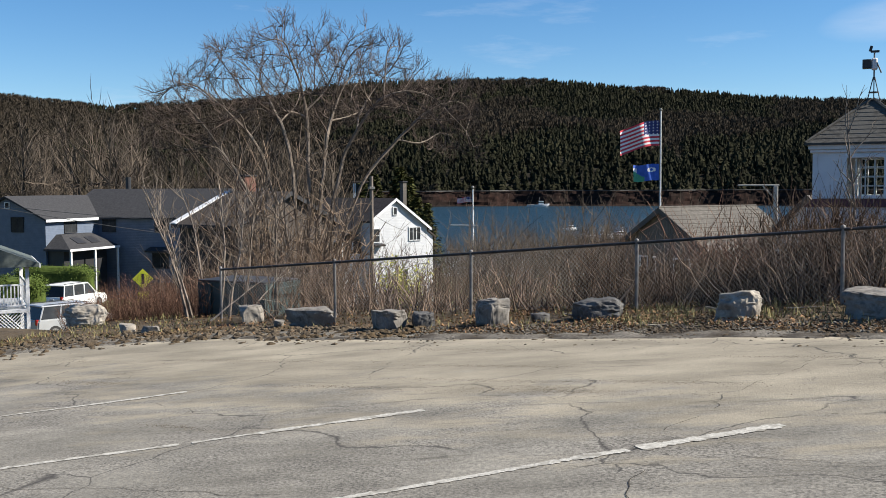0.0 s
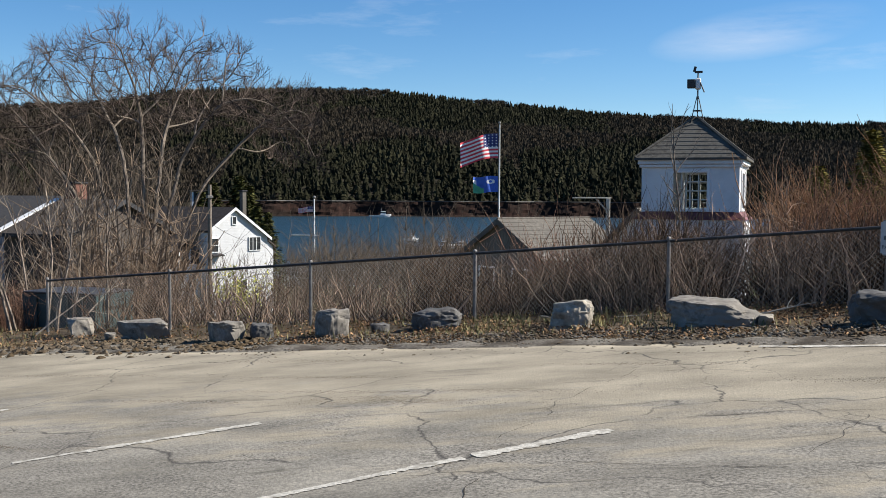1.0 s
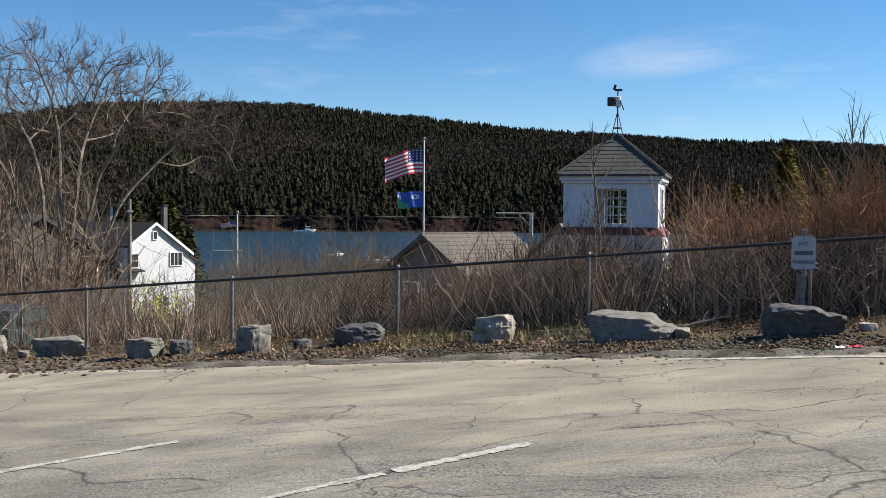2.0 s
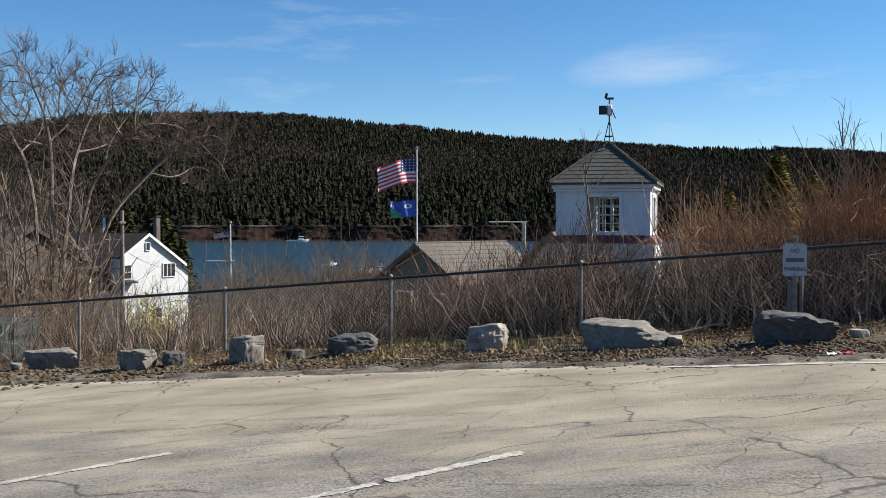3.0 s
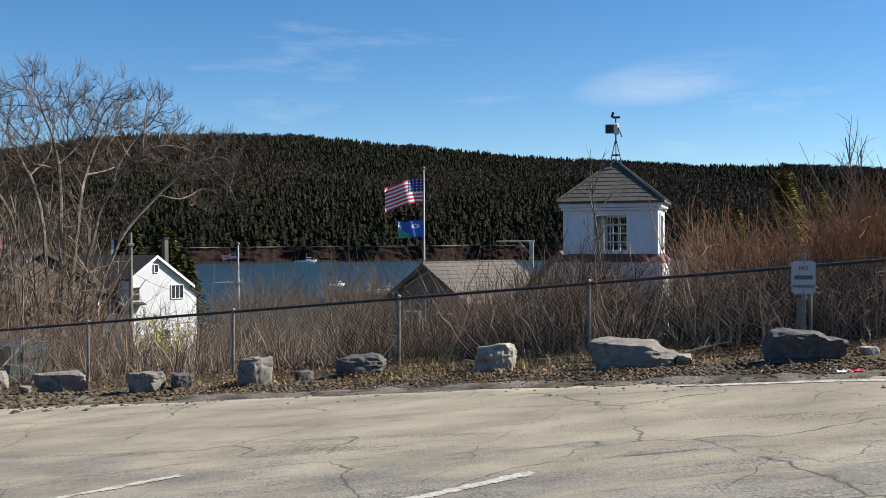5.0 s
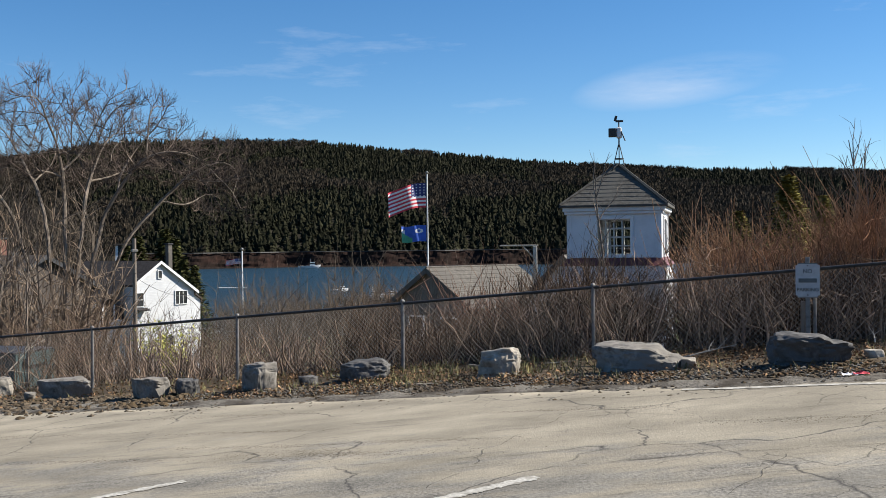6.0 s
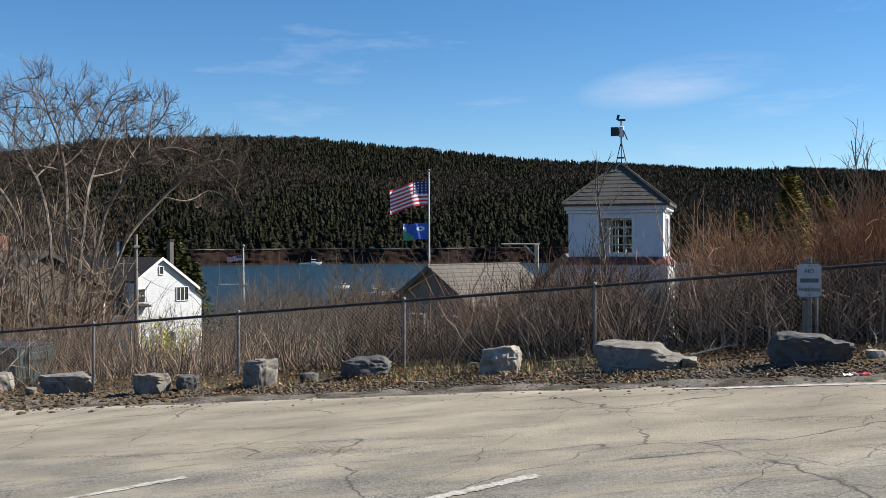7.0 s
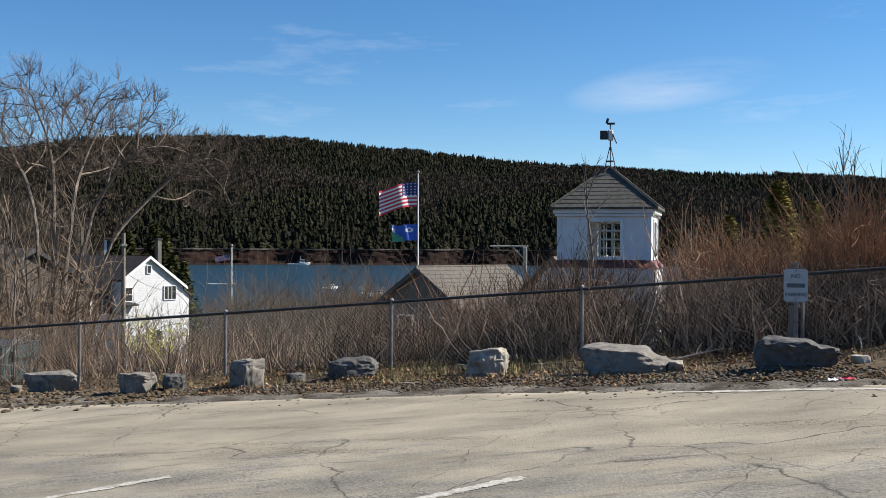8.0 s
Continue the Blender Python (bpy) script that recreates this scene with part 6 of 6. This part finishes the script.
def build_dirt_patches():
    """Crumbs of dark dirt lying in loose drifts on the asphalt."""
    r = np.random.default_rng(27)
    verts, faces = [], []
    tf = [(0, 1, 2), (0, 2, 3), (0, 3, 4), (0, 4, 1)]
    k = 0
    for cx, cy, sx, sy, n in ((-1.2, 9.5, 0.6, 0.14, 420), (-0.4, 9.7, 0.5, 0.07, 120), (-3.6, 10.3, 0.5, 0.06, 120), (-2.2, 11.2, 0.5, 0.05, 90), (-1.9, 10.2, 0.7, 0.06, 160), (-7.2, 11.6, 0.5, 0.07, 110), (-4.6, 8.6, 0.25, 0.05, 60),
                              (0.9, 10.7, 0.6, 0.06, 90), (2.9, 8.9, 0.5, 0.1, 120), (-5.6, 12.8, 0.8, 0.08, 150), (-2.6, 12.6, 0.9, 0.07, 140), (-8.8, 13.9, 1.0, 0.12, 200)):
        for i in range(int(n * 4.5)):
            u, w = r.normal(0, sx), r.normal(0, sy * 1.2)
            x, y = cx + u * 0.92 - w * 0.38, cy - u * 0.38 + w * 0.92
            s = r.uniform(0.003, 0.011)
            z = lot_z(x, y) + 0.012 + 0.012 * noise.noise((x * 0.7, y * 0.7, 9))
            verts.append((x, y, z + s * 0.3))
            for a in range(4):
                b = a * 1.57 + r.uniform(0, 1)
                verts.append((x + s * math.cos(b), y + s * math.sin(b), z - 0.002))
            faces += [tuple(q + k for q in t) for t in tf]
            k += 5
    tagged(from_lists("dirt_crumbs", verts, faces, M_DIRT), "dark dirt crumbs drifted on the asphalt", "ground litter", kind="stuff")


build_dirt_patches()


def build_grass():
    r = np.random.default_rng(23)
    v, f = [], []
    for i in range(11000):
        x, y = shoulder_spot(r, 0.3, 1.15)
        near = math.exp(-((x - 0.2) / 1.9) ** 2) + 0.5 * math.exp(-((x + 12.5) / 2.5) ** 2) + 0.12
        if r.uniform() > near or noise.noise((x * 1.5, y * 1.5, 7)) < -0.15:
            continue
        h, a = r.uniform(0.04, 0.15), r.uniform(0, 6.28)
        p = Vector((x, y, land_z(x, y) - 0.02))
        s = Vector((math.cos(a), math.sin(a), 0)) * 0.010
        k = len(v)
        v += [p - s, p + s, p + Vector((r.normal(0, 0.04), r.normal(0, 0.04), h))]
        f.append((k, k + 1, k + 2))
    tagged(from_lists("grass", v, f, M_GRASS), "short yellow-green grass below the fence", "grass", kind="stuff")


def build_shoulder():
    """A ragged band of grey gravel between the asphalt and the leafy earth."""
    verts, faces = [], []
    xs = np.arange(-15.5, 9.3, 0.12)
    for x in xs:
        e = edge_y(x)
        out = 0.45 + 0.35 * noise.noise((x * 0.8, 1, 0)) + 0.2 * noise.noise((x * 4, 2, 0)) + (0.5 if x < -5 else 0)
        for k in range(7):
            y = e - 0.25 + (out + 0.25) * k / 6
            lift = 0.015 + 0.03 * noise.noise((x * 3, y * 3, 4)) + 0.015 * noise.noise((x * 11, y * 11, 4)) if 0 < k < 6 else -0.03
            verts.append((x, y, (lot_z(x, y) + 0.0 if k < 2 else land_z(x, y)) + lift))
    for i in range(len(xs) - 1):
        for k in range(6):
            a = i * 7 + k
            faces.append((a, a + 7, a + 8, a + 1))
    tagged(from_lists("gravel_shoulder", verts, faces, M_GRAVEL, smooth=True), "ragged grey gravel shoulder beside the asphalt", "shoulder", kind="structure")


build_shoulder()
build_leaves()
build_stones()
build_grass()


def stick(x, y, length, turn, lift, seed, r=0.014):
    rr = np.random.default_rng(seed)
    t = Tubes(5)
    p = Vector((x, y, land_z(x, y) + 0.02))
    d = Vector((math.cos(radians(turn)), math.sin(radians(turn)), lift))
    pts = stem(t, p, d, length, r, 6, 0.07)
    for i in (2, 3, 4):
        stem(t, pts[i], d + Vector(rr.normal(0, 0.6, 3)), length * 0.3, r * 0.5, 3, 0.1)
    tagged(t.make("fallen_stick", M_STICK), "pale fallen stick lying by the fence", "stick", "fallen sticks")


M_STICK = mat("bleached_wood", (0.25, 0.215, 0.17), (0.45, 0.40, 0.33), 6, 0.85, 0.2)
stick(3.0, 13.95, 0.75, -12, 0.20, 1, 0.013)
stick(-1.9, 16.1, 0.85, -22, -0.15, 2, 0.015)
stick(0.2, 15.75, 0.6, -10, 0.05, 3)
stick(5.4, 13.5, 0.45, 60, 0.6, 4, 0.012)
stick(-9.3, 19.2, 1.4, 28, 0.85, 5, 0.02)
stick(-8.9, 19.9, 1.5, 40, 0.9, 6, 0.02)
stick(-0.6, 13.95, 0.3, 10, 0.05, 7, 0.01)
stick(1.25, 14.9, 0.5, 5, 0.1, 8, 0.01)


def small_stone(x, y, s, seed, label, material):
    boulder(x, y, s * 1.4, s, s * 0.55, material, seed, seed * 31, label, sink=0.02, name="stone", fine=3)


small_stone(-2.2, 15.6, 0.22, 71, "small dark stone half sunk in dirt", M_ROCK_DARK)
small_stone(2.95, 13.2, 0.2, 72, "small pale stone beside a wide boulder", M_ROCK_TAN)
small_stone(-7.2, 17.6, 0.2, 73, "small grey stone on the dirt shoulder", M_ROCK)
small_stone(-10.8, 18.6, 0.3, 74, "small tan stone on the dirt bank", M_ROCK_TAN)
small_stone(4.95, 12.4, 0.16, 75, "small pale stone at the lot edge", M_ROCK_TAN)
small_stone(-9.9, 17.9, 0.26, 76, "grey stone on the dirt bank", M_ROCK)


def wrapper(x, y, seed, material, label):
    rr = np.random.default_rng(seed)
    v, f, n = [], [], 6
    for i in range(n + 1):
        for j in range(n + 1):
            v.append((x + (i / n - 0.5) * 0.16, y + (j / n - 0.5) * 0.09, land_z(x, y) + 0.02 + abs(rr.normal(0, 0.014))))
    for i in range(n):
        for j in range(n):
            a = i * (n + 1) + j
            f.append((a, a + n + 1, a + n + 2, a + 1))
    tagged(from_lists("litter_wrapper", v, f, material), label, "litter")


wrapper(4.25, 11.0, 1, M_FLAG_R, "crumpled red wrapper on the gravel shoulder")
wrapper(4.12, 10.98, 2, M_FLAG_W, "crumpled white wrapper on the gravel shoulder")

# long cracks in the asphalt
for a, b, w, wa in (((0.95, 7.95), (2.2, 7.85), 0.022, 0.05), ((2.2, 7.85), (4.4, 7.2), 0.016, 0.06), ((-0.42, 7.05), (-0.3, 5.2), 0.02, 0.12), ((-0.42, 7.05), (0.15, 8.6), 0.016, 0.15), ((0.15, 8.6), (1.2, 10.6), 0.012, 0.18),
                    ((-3.2, 6.1), (-0.9, 5.8), 0.014, 0.1), ((-4.9, 6.6), (-2.6, 6.2), 0.014, 0.1), ((0.0, 6.85), (1.5, 6.3), 0.014, 0.06), ((0.6, 6.5), (3.2, 6.1), 0.014, 0.08), ((1.2, 7.1), (3.0, 7.0), 0.012, 0.07),
                    ((1.7, 6.6), (2.4, 7.6), 0.010, 0.1), ((2.0, 9.3), (4.3, 8.4), 0.014, 0.1), ((1.45, 10.2), (2.6, 9.2), 0.014, 0.08), ((-2.4, 10.3), (0.6, 9.4), 0.014, 0.1), ((-4.2, 11.6), (-1.4, 11.0), 0.014, 0.1), ((-6.5, 8.4), (-5.3, 8.9), 0.012, 0.1)):
    strip("crack", a, b, w * 0.36, M_CRACK, lot, lift=0.004, ragged=0.6, gaps=0.75, wander=wa, step=0.05)
